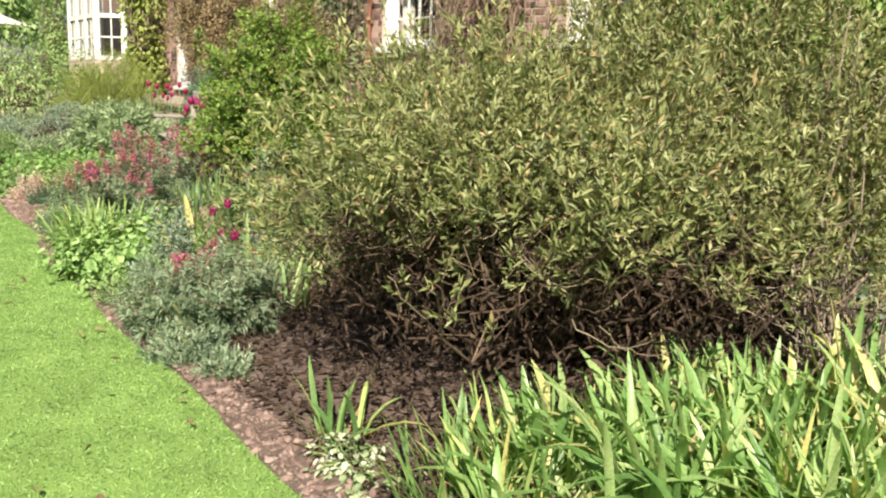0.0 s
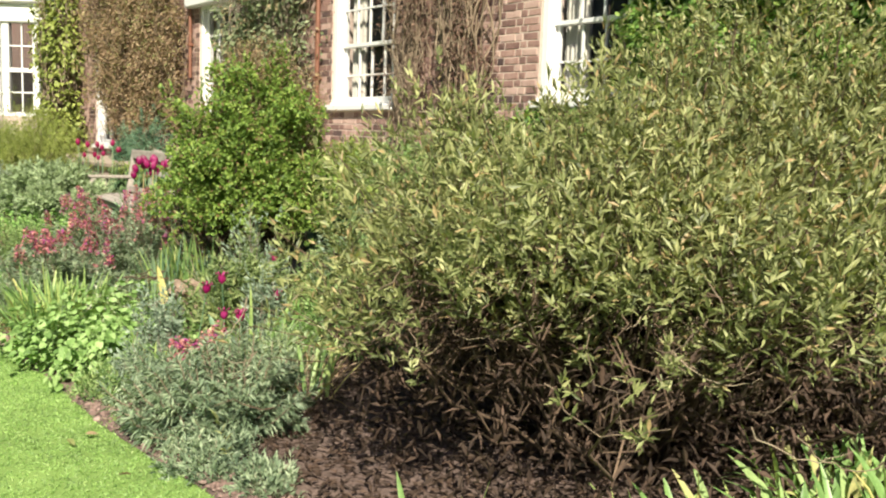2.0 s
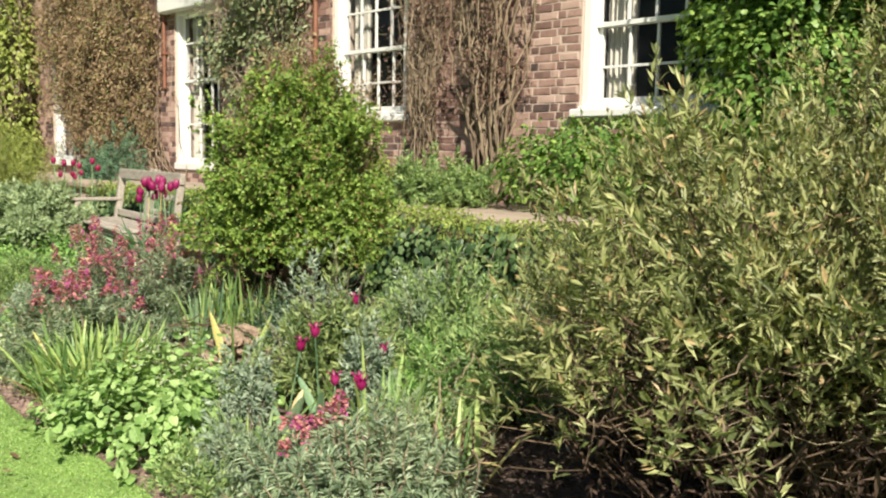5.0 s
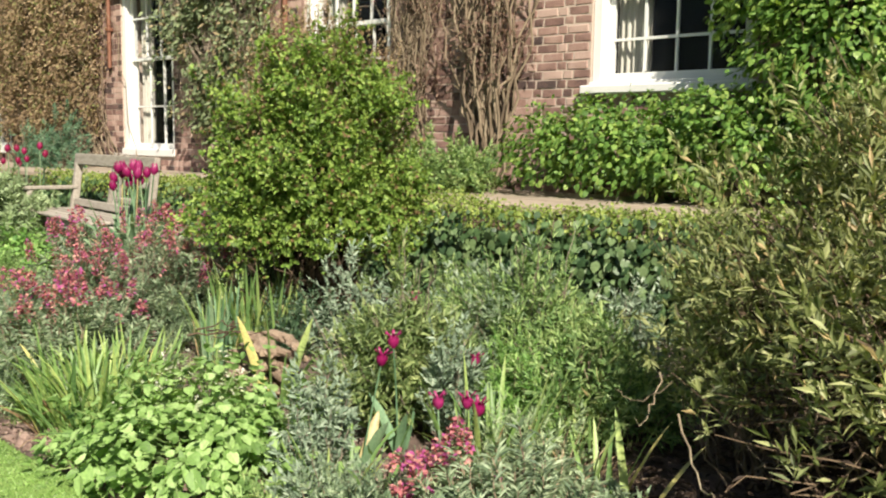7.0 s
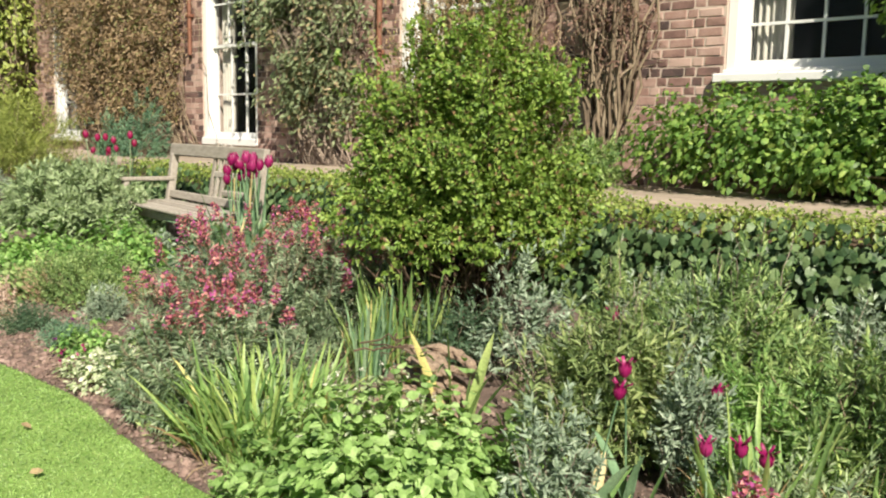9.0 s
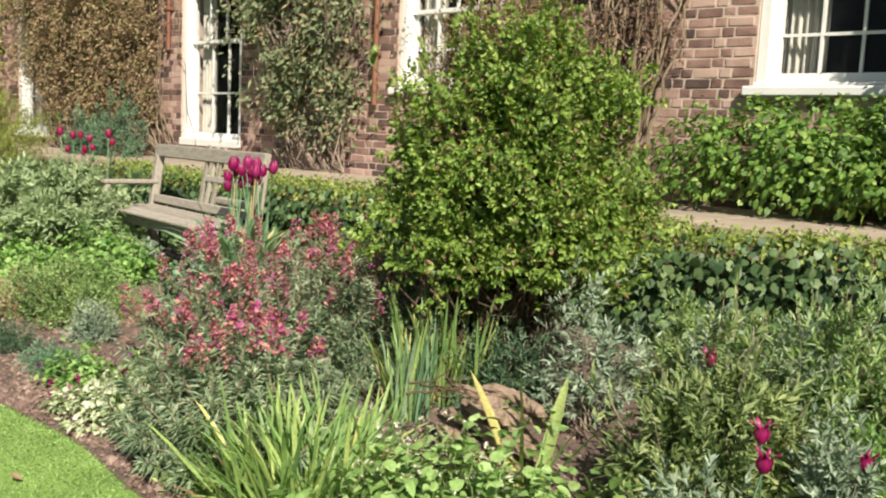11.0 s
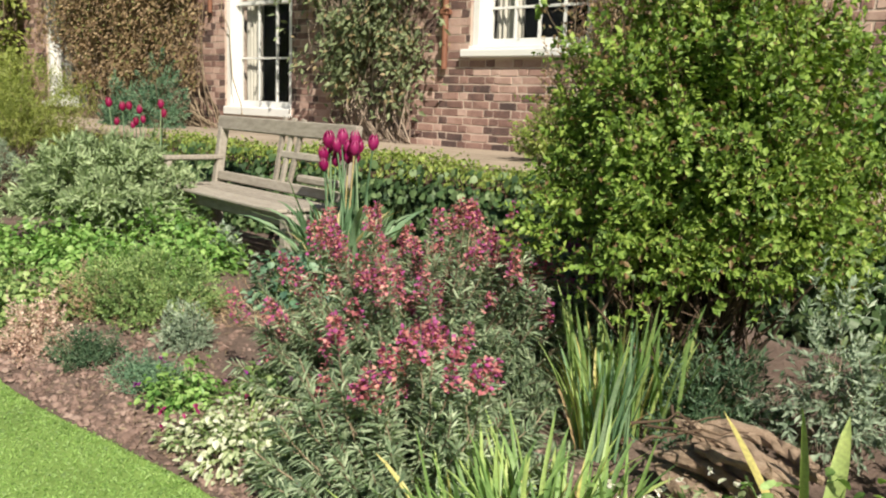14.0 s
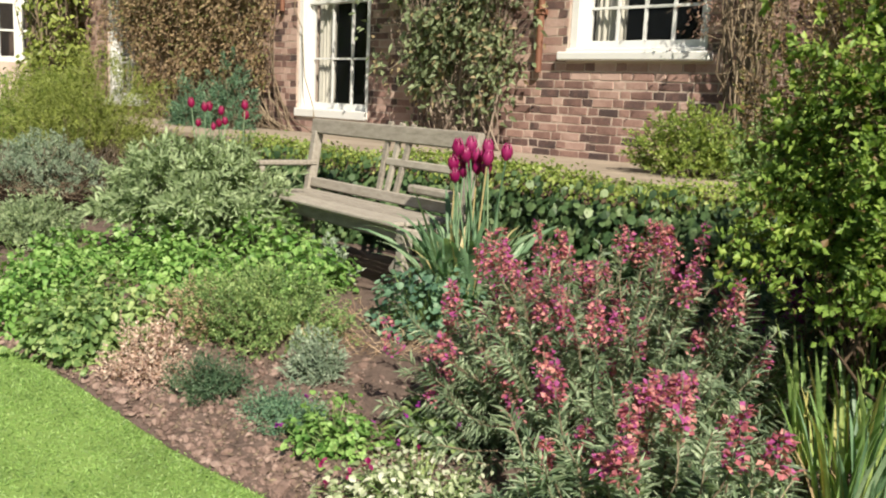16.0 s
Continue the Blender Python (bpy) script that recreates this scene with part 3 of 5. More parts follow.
# far bay window
bay = thing("bay_window", "white painted canted bay window with a moulded cornice", "bay window", (-22.4, 5.1, 0.0), kind="structure")
prof = [(1.2, 1.09), (0.2, 0.0), (-2.6, 0.0), (-3.6, 1.09)]
for i in range(3):
    (xa, ya), (xb, yb) = prof[i], prof[i + 1]
    ln = math.hypot(xb - xa, yb - ya)
    rot = Matrix.Translation((xb, yb, 0)) @ Matrix.Rotation(math.atan2(ya - yb, xa - xb), 4, "Z")
    part("base_panel", box((0, 0, 0), (ln, 0.2, 1.55), rot), "mortar", bay)
    part("head_board", box((-0.05, -0.06, 3.55), (ln + 0.05, 0.2, 3.95), rot, 0.03), "white", bay)
    part("cornice", box((-0.12, -0.2, 3.95), (ln + 0.12, 0.2, 4.12), rot, 0.04), "white", bay)
    bm = bmesh.new()
    k = 3 if ln > 2 else 2
    for c in range(k + 1):
        add_box(bm, (c * (ln - 0.14) / k, 0.0, 1.55), (c * (ln - 0.14) / k + 0.14, 0.14, 3.55), rot)
    for z in (1.55, 2.5):
        add_box(bm, (0.14, 0.02, z), (ln - 0.14, 0.12, z + 0.09), rot)
    part("window_frame", bm, "white", bay)
    for c in range(k):
        x0 = c * (ln - 0.14) / k + 0.14
        x1 = (c + 1) * (ln - 0.14) / k
        bm = bmesh.new()
        for z in (2.05, 3.05):
            add_box(bm, (x0, 0.05, z), (x1, 0.08, z + 0.03), rot)
        add_box(bm, ((x0 + x1) / 2 - 0.015, 0.047, 1.64), ((x0 + x1) / 2 + 0.015, 0.083, 3.55), rot)
        part("glazing_bar", bm, "white", bay)
        pane = part("pane", box((x0, 0.06, 1.64), (x1, 0.068, 3.55), rot), "glass", bay)
bm = box((-29.5, WALL_Y, 0), (-21.51, WALL_Y + 0.36, ZTOP))
tagged(part("wall_far", bm, "brick_far", label="red brick wall behind the bay window"), category="wall", kind="structure")


# ---- garden bench ----
bench = thing("garden_bench", "weathered grey teak garden bench with a slatted broken back", "bench", (-10.25, 3.3, 0.12))
bench.rotation_euler = (0, 0, radians(-8.5))
BL, SH, BH = 1.86, 0.44, 0.87


def bpart(name, lo, hi, rx=0.0, pivot=None, bev=0.008):
    m = Matrix()
    if rx:
        m = Matrix.Translation(pivot) @ Matrix.Rotation(radians(rx), 4, "X") @ Matrix.Translation([-c for c in pivot])
    return part(name, box(lo, hi, m, bev), "teak", bench)


for sx in (-1, 1):
    x = sx * (BL / 2 - 0.035)
    bpart("leg", (x - 0.035, -0.2, -0.02), (x + 0.035, -0.13, 0.62 if sx < 0 else SH - 0.012))
    bpart("leg", (x - 0.035, 0.2, -0.02), (x + 0.035, 0.27, SH + 0.02))
    bpart("back_post", (x - 0.035, 0.2, SH), (x + 0.035, 0.265, BH), -8, (x, 0.23, SH))
    if sx < 0:
        bpart("arm", (x - 0.045, -0.25, 0.62), (x + 0.045, 0.27, 0.655))
    else:
        bpart("broken_arm", (x - 0.42, 0.13, SH + 0.13), (x + 0.03, 0.19, SH + 0.18), 0.0, None, 0.012)
    bpart("side_rail", (x - 0.02, -0.13, SH - 0.09), (x + 0.02, 0.2, SH - 0.02))
    bpart("side_rail", (x - 0.018, -0.13, 0.1), (x + 0.018, 0.2, 0.15))
for k in range(5):
    y = -0.215 + k * 0.091
    bpart("seat_slat", (-BL / 2 + 0.075, y, SH - 0.012), (BL / 2 - 0.075, y + 0.08, SH + 0.014 + 0.003 * random.random()))
bpart("front_rail", (-BL / 2 + 0.07, -0.14, SH - 0.1), (BL / 2 - 0.07, -0.11, SH - 0.014))
bpart("back_rail", (-BL / 2 + 0.07, 0.21, SH + 0.03), (BL / 2 - 0.07, 0.25, SH + 0.1), -8, (0, 0.23, SH))
bpart("top_rail", (-BL / 2 - 0.02, 0.205, BH - 0.02), (BL / 2 + 0.02, 0.255, BH + 0.085), -8, (0, 0.23, SH))
bpart("middle_rail", (0.05, 0.215, BH - 0.17), (BL / 2 - 0.07, 0.25, BH - 0.12), -8, (0, 0.23, SH))
for k, x in enumerate((0.0, 0.09, 0.19)):
    m = Matrix.Translation((0, 0.23, SH)) @ Matrix.Rotation(radians(-8), 4, "X") @ Matrix.Translation((x, 0, 0.08)) @ Matrix.Rotation(radians((4, 9, 12)[k]), 4, "Y")
    part("back_slat", box((-0.022, -0.012, 0), (0.022, 0.012, 0.46), m, 0.004), "teak", bench)
for sx in (-1, 1):
    x = sx * (BL / 2 - 0.1)
    m = Matrix.Translation((x, -0.165, SH - 0.2)) @ Matrix.Rotation(radians(sx * 40), 4, "Y")
    part("brace", box((-0.015, -0.015, -0.08), (0.015, 0.015, 0.12), m, 0.004), "teak", bench)

# fallen leaves on the lawn
n = 26
fx, fy = -2.6 - 5.5 * rng.random(n), 0.35 + 0.75 * rng.random(n)
fpos = np.stack([fx, fy, np.full(n, 0.03)], 1)
tagged(np_part("fallen_leaves", leaves(fpos, rng.normal(0, 1, (n, 3)) * [1, 1, 0.2], 0.05, 0.028, "oval", 0.1, 0.3), "russet", None, "few dry reddish-brown leaves lying on the lawn"), category="fallen leaves", kind="stuff")


# ---- plants ----
def shrub(name, label, x, y, size, n, per, mat, leaf, shape="lance", low=-0.1, shell=0.35, amount=0.22, base=0.25, stems=60, twigs=260, bark="bark", seed=1.0, stem=0.1, up_pull=0.4, category="shrub", z=0.0, angle=0.75, droop=0.1, freq=2.2, trunk=0.012, bare=0.0, group="", taper=0.0, gap=-0.02, stray=0, tufts=0, tuft=0.1):
    """A shrub: stems from the root, twigs to the crown's outside, leafy shoots. bare: height under which leaves thin out."""
    sh = thing(name, label, category, at_bed(x, y, z), group)
    tips, ways = dome(n, size, low, shell, amount, seed, freq, taper)
    tips = hollows(tips, size, seed, gap)
    if tufts:
        own = rng.integers(0, tufts, len(tips))
        own[rng.random(len(tips)) < 0.25] = -1
        own[:tufts] = -1
        near = own >= 0
        tips[near] = tips[own[near]] + np.clip(rng.normal(0, tuft, (near.sum(), 3)), -1.7 * tuft, 1.7 * tuft)
        ways[near] = unit(0.6 * ways[own[near]] + rng.normal(0, 0.35, (near.sum(), 3)))
    tips[:, 2] += base
    tips[:, 2] = np.maximum(tips[:, 2], 0.03)
    every, leafy = tips, np.ones(len(tips), bool)
    if bare:
        leafy = rng.random(len(tips)) < np.clip((tips[:, 2] - bare * 0.58) / (bare * 0.5), 0.01, 1)
    np_part("foliage", sprigs(tips[leafy], ways[leafy], per, leaf[0], leaf[1], shape, stem, angle, droop, up_pull), mat, sh, kind="stuff")
    k = min(stems, len(tips))
    roots = np.stack([rng.normal(0, size[0] * 0.12, k), rng.normal(0, size[1] * 0.12, k), np.full(k, -0.02)], 1)
    st = arcs(roots, tips[:k] * 0.93, 8, -0.08, 0.03)
    np_part("branchwork", tubes(st, np.linspace(trunk, trunk * 0.25, 8), 5), bark, sh, smooth=True, kind="stuff")
    if twigs:
        k2 = min(twigs, len(tips))
        a = st[rng.integers(0, len(st), k2), rng.integers(2, 7, k2)]
        near = np.argsort(np.linalg.norm(a[:, None] - tips[None, :600], axis=2), axis=1)[:, 3]
        np_part("twigwork", tubes(arcs(a, tips[:600][near], 5, 0.04, 0.05), np.linspace(trunk * 0.35, trunk * 0.12, 5), 3), bark, sh, kind="stuff")
    if stray:
        out = np.nonzero(ways[:, 2] > 0.15)[0][:stray]
        far = tips[out] + ways[out] * [0.07, 0.07, 0] + np.array([0, 0, 0.22]) * rng.random((len(out), 1))
        whip = arcs(tips[out] * 0.9, far, 5, 0.03, 0.03)
        np_part("shootwork", tubes(whip, np.linspace(0.0022, 0.0012, 5), 3), bark, sh, "upright young shoots", kind="stuff")
        np_part("shoot_foliage", sprigs(far, ways[out] * 0.3 + np.array([0, 0, 1.0]), per + 4, leaf[0], leaf[1], shape, 0.2, 0.62, droop, up_pull), mat, sh, kind="stuff")
    if bare:
        lowest = every[(every[:, 2] < bare * 1.3) & (every[:, 2] > bare * 0.45)]
        inner = lowest * [0.55, 0.55, 0] + np.array([0, 0, bare * 0.9]) + rng.normal(0, 0.12, lowest.shape)
        run = arcs(inner, lowest * [0.97, 0.97, 1.0], 9, -0.16, 0.05)
        thin = np.linspace(0.0042, 0.0012, 9)
        hem = lowest[lowest[:, 2] < bare * 0.95][:260]
        side = unit(np.cross(hem, [0.0, 0, 1.0])) * rng.choice([-1.0, 1.0], (len(hem), 1))
        reach = 0.05 + 0.13 * rng.random((len(hem), 1))
        hang = arcs(hem * [0.93, 0.93, 1.05] - side * reach, hem * [1.0, 1.0, 0.95] + side * reach * 0.8, 11, -0.2, 0.02)
        np_part("hanging_twigwork", tubes(hang, np.linspace(0.0024, 0.0009, 11), 4), "bark", sh, "pale curling twigs round the hem", kind="stuff")
        np_part("bare_twigwork", tubes(run[:130], thin * 0.5, 4), "bark", sh, "bare pale lower twigs", kind="stuff")
        # Inner twigs take dark brown so the crown's shade sits in their colour.
        np_part("inner_twigwork", tubes(run[260:1100] * [0.93, 0.93, 1.0], thin, 3), "bark_dark", sh, "tangled inner twigs coloured dark as shade", kind="stuff")
        # Near-black leaves added low down to block sun and stand for shade.
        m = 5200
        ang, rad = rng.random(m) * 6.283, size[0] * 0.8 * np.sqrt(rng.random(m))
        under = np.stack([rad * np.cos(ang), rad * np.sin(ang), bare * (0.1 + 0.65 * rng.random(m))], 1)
        np_part("shaded_foliage", leaves(under, rng.normal(0, 1, under.shape), 0.06, 0.016, "lance", 0.2, two="kite"), "shade_litter", sh, "near-black leaf mass added as shade under the shrub", kind="stuff")
        # More near-black leaves along the inner twigs deepen the painted shade.
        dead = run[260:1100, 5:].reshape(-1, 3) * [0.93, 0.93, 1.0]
        np_part("inner_shade_foliage", leaves(dead, rng.normal(0, 1, dead.shape), 0.03, 0.009, "lance", 0.2, two="kite"), "shade_litter", sh, "inner leaves coloured near-black as shade", kind="stuff")
    return sh


def mound(name, label, x, y, size, n, mat, leaf, shape="round", category="plant", z=0.0, seed=2.0, stems="green", flowers=None, amount=0.35, tilt=0.9, shell=0.4, group="", freq=3.5):
    """A low cushion of broad leaves held out on stalks."""
    md = thing(name, label, category, at_bed(x, y, z), group)
    p, d = dome(n, size, 0.0, shell, amount, seed, freq)
    p = hollows(p, size, seed, -0.05)
    p[:, 2] = np.maximum(p[:, 2], 0.02)
    way = unit(np.stack([d[:, 0], d[:, 1], d[:, 2] * 0.25], 1) * tilt + rng.normal(0, 0.55, d.shape))
    np_part("foliage", leaves(p, way, leaf[0] * (0.5 + 0.8 * rng.random(len(p))), leaf[1] * (0.6 + 0.7 * rng.random(len(p))), shape, 0.35, 0.25, up=d + np.array([0, 0, 0.9])), mat, md, kind="stuff")
    k = min(len(p), 160)
    root = p[:k] * [0.25, 0.25, 0]
    np_part("stalkwork", tubes(arcs(root, p[:k], 4, 0.1, 0.04), np.full(4, 0.0022), 3), stems, md, kind="stuff")
    if flowers:
        fm, fn, fs = flowers
        q, dq = dome(fn, [s * 1.08 for s in size], 0.15, 0.08, amount, seed, freq)
        per = 6
        fd = unit(np.repeat(dq, per, 0) * 0.6 + rng.normal(0, 0.8, (len(q) * per, 3)))
        np_part("blossom", leaves(np.repeat(q, per, 0), fd, fs, fs * 0.7, "petal", 0.1, 0.1), fm, md, kind="stuff")
    return md


POOL = {}


def blade_pool(key, mat, droop):
    """Sixteen blades of unit length to share."""
    if key not in POOL:
        POOL[key] = []
        for k in range(16):
            lean = 0.03 + 0.012 * k
            v, f = leaves(np.zeros((1, 3)), np.array([[lean, 0.05 * rng.normal(), 1.0]]), 1.0, key[1] * (0.75 + 0.5 * rng.random()), "blade", 0.0, 0.3, up=np.array([[-1.0, 0.0, 0.35]]))
            bend = droop * (0.15 + 1.7 * rng.random())
            h = np.clip(v[:, 2], 0, 1)
            v[:, 0] += bend * 0.8 * h ** 2
            v[:, 2] -= bend * 0.75 * h ** 2.5
            POOL[key].append(np_mesh("leaf", v, f, mat, True))
    return POOL[key]


def blades(name, label, x, y, n, radius, length, width, mat, spread=0.5, droop=0.3, category="iris", z=0.0, group="", dry=0.12):
    """A clump whose every blade is a leaf of its own."""
    b = thing(name, label, category, at_bed(x, y, z), group)
    pools = blade_pool((mat, round(width / length, 3)), mat, droop), blade_pool(("straw_blade", round(0.7 * width / length, 3)), "straw_blade", droop * 2)
    for k in range(n):
        is_dry = random.random() < dry
        ob = new("leaf", random.choice(pools[is_dry]))
        ob.parent = b
        th, rr = random.uniform(0, 6.283), radius * math.sqrt(random.random())
        out = th + random.gauss(0, 0.6)
        s = length * random.uniform(0.5, 1.08) * (0.7 if is_dry else 1)
        ob.matrix_basis = Matrix.Translation((rr * math.cos(th), rr * math.sin(th), 0)) @ Matrix.Rotation(out, 4, "Z") @ Matrix.Rotation(spread * random.uniform(0.0, 1.0) * (1.8 if is_dry else 1) - 0.12, 4, "Y") @ Matrix.Rotation(random.gauss(0, 0.5), 4, "Z") @ Matrix.Scale(s, 4)
    return b


def spire_plant(name, label, x, y, size, stems_n, mat, petal, heads=60, leaf=(0.058, 0.0088), seed=3.0, petal_size=0.021, category="wallflower", spike=0.12, per=70, low=0.02, shell=0.35, side=0.35):
    """Leafy upright stems; some carry a thick head of small flowers, more of them towards -x."""
    w = thing(name, label, category, at_bed(x, y))
    tips, ways = dome(stems_n, size, low, shell, 0.25, seed, 2.6)
    tips = hollows(tips, size, seed, -0.05)
    roots = tips * [0.3, 0.3, 0] + rng.normal(0, 0.02, tips.shape) * [1, 1, 0]
    path = arcs(roots, tips, 9, -0.06, 0.015)
    np_part("branchwork", tubes(path, np.linspace(0.005, 0.002, 9), 4), "bark", w, kind="stuff")
    t = 0.35 + 0.65 * rng.random((len(tips), per)) ** 0.6
    seg = np.clip((t * 8).astype(int), 0, 7)
    fr = (t * 8 - seg)[..., None]
    ii = np.arange(len(tips))[:, None]
    pos = path[ii, seg] * (1 - fr) + path[ii, seg + 1] * fr
    ax = unit(path[ii, seg + 1] - path[ii, seg])
    sideways = unit(np.cross(ax, rng.normal(0, 1, pos.shape)))
    d = unit(ax * (0.35 + 0.6 * t[..., None]) + sideways)
    np_part("foliage", leaves(pos.reshape(-1, 3), d.reshape(-1, 3), leaf[0] * (0.6 + 0.7 * rng.random(d.shape[0] * per)), leaf[1], "lance", 0.25, 0.3, two="kite"), mat, w, kind="stuff")
    k = min(heads, len(tips))
    score = tips[:, 2] / size[2] - side * tips[:, 0] / size[0] + 0.25 * tips[:, 1] / size[1] + 1.1 * rng.random(len(tips))
    fi = np.argsort(-score)[:k]
    ax = unit(tips[fi] - path[fi, 6] + np.array([0, 0, 0.35]))
    per = 95
    h = rng.random((k, per))
    rad = 0.034 * (1.1 - 0.75 * h) * (0.55 + 0.7 * rng.random((k, 1))) * np.sqrt(rng.random((k, per)))
    out = unit(np.cross(np.repeat(ax[:, None], per, 1), rng.normal(0, 1, (k, per, 3))))
    ln = spike * (0.45 + 0.9 * rng.random((k, 1)))
    pos = tips[fi][:, None] + ax[:, None] * (h * ln - 0.02)[..., None] + out * rad[..., None]
    d = unit(out + ax[:, None] * 0.3 + rng.normal(0, 0.6, out.shape))
    np_part("blossom", leaves(pos.reshape(-1, 3), d.reshape(-1, 3), petal_size * (0.6 + 0.6 * rng.random(k * per)), petal_size * 0.75, "petal", 0.1, 0.2, two="kite"), petal, w, "clustered small flowers", kind="stuff")
    sp = np.stack([tips[fi], tips[fi] + ax * ln], 1)
    np_part("stalkwork", tubes(sp, np.array([0.0022, 0.0012]), 3), "wallflower", w, kind="stuff")
    return w


def petal(k, r=0.0255, h=0.076, open_=0.55):
    """One cupped petal of six."""
    a = k * math.pi / 3 + 0.1
    layer = 1.0 if k % 2 else 0.86
    rows = []
    for t, rr in ((0, 0.15), (0.25, 0.85), (0.55, 1.0), (0.8, 0.8), (1.0, open_ * 0.7)):
        for s in (-1, -0.5, 0, 0.5, 1):
            aa = a + s * 0.62 * (1 - 0.75 * max(0, t - 0.55) / 0.45)
            rows.append((r * rr * layer * math.cos(aa), r * rr * layer * math.sin(aa), h * t * (1 - 0.08 * abs(s))))
    f = [[i * 5 + j, i * 5 + j + 1, (i + 1) * 5 + j + 1, (i + 1) * 5 + j] for i in range(4) for j in range(4)]
    return np.array(rows), np.array(f)


def tulip(label, mat, height=0.45, group="", wide=0.05, flare=0.55):
    tl = thing("tulip", label, "tulip", (0, 0, 0), group)
    p = np.array([[[0, 0, 0], [0.01, 0, height * 0.35], [0.012, 0.006, height * 0.7], [0.02, 0.01, height]]])
    np_part("stem", tubes(p, np.array([0.005, 0.0045, 0.004, 0.004]), 5), "iris_blue", tl, smooth=True)
    top = np.array([0.02, 0.01, height - 0.002])
    heart = np.array([[0, 0, 0], [0, 0, 0.015], [0, 0, 0.03]], float)[None] + top
    fl = np_part("flower", tubes(heart, np.array([0.005, 0.006, 0.003]), 6), "iris_blue", tl, smooth=True)
    for k in range(6):
        v, f = petal(k, open_=flare)
        np_part("petal", (v + top, f), mat, fl, smooth=True)
    for k, d in enumerate(((0.35, 0.1, 1), (-0.3, 0.25, 1), (0, -0.4, 1.0))):
        np_part("leaf", leaves(np.zeros((1, 3)), np.array([d], float), height * (0.8 - 0.1 * k), wide, "blade", 0.2, 0.5, up=np.array([[-d[0], -d[1], 0.3]])), "iris_blue", tl, smooth=True)
    return tl


def tulip_patch(label, mat, spots, height, group, size=1.0, flare=0.55):
    first = tulip(label, mat, height, group, flare=flare)
    for i, (x, y) in enumerate(spots):
        m = Matrix.Translation(at_bed(x, y)) @ Euler((random.uniform(-0.12, 0.12), random.uniform(-0.12, 0.12), random.uniform(0, 6.28))).to_matrix().to_4x4()
        s = size * random.uniform(0.86, 1.08)
        ob = first if i == 0 else copy_thing(first, m)
        ob.matrix_basis = m @ Matrix.Scale(s, 4)


def ring(cx, cy, r, n):
    return [(cx + r * math.cos(k * 2.4) * ((k + 0.5) / n) ** 0.5, cy + r * math.sin(k * 2.4) * ((k + 0.5) / n) ** 0.5) for k in range(n)]


def crowd(name, label, blobs, per_m3, mat, leaf, shape="oval", category="shrub", bark="bark", fold=0.2, hang=0.35, trunk_at=None, two=False):
    """A leafy mass of overlapping uneven lumps (x, y, z, rx, ry, rz), as one plant on its own trunk."""
    c = thing(name, label, category, blobs[0][:3])
    o = np.array(blobs[0][:3])
    P, D = [], []
    for i, (x, y, z, rx, ry, rz) in enumerate(blobs):
        nn = int(per_m3 * (rx * ry + rx * rz + ry * rz))
        p, d = dome(nn, (rx, ry, rz), -0.6, 0.35, 0.3, 3.3 * i + 1, 2.8)
        P.append(hollows(p, (rx, ry, rz), 3.3 * i + 1, 0.0) + np.array([x, y, z]) - o)
        D.append(d)
    P, D = np.concatenate(P), np.concatenate(D)
    ok = P[:, 1] + o[1] < WALL_Y - 0.02
    P, D = P[ok], D[ok]
    n = len(P)
    way = unit(D * 0.6 + np.array([0, 0, -hang]) + rng.normal(0, 0.5, (n, 3)))
    np_part("foliage", leaves(P, way, leaf[0] * (0.6 + 0.7 * rng.random(n)), leaf[1] * (0.7 + 0.5 * rng.random(n)), shape, 0.25, fold, up=D + np.array([0, -0.2, 0.7]), two=two), mat, c, kind="stuff")
    root = np.array(trunk_at if trunk_at else (o[0], o[1], -0.02)) - o
    k = min(90, n)
    sel = rng.integers(0, n, k)
    a = np.tile(root, (k, 1)) + rng.normal(0, 0.04, (k, 3)) * [1, 0.5, 0]
    np_part("branchwork", tubes(arcs(a, P[sel] * 0.97, 8, 0.05, 0.03), np.linspace(0.018, 0.004, 8), 5), bark, c, smooth=True, kind="stuff")
    return c


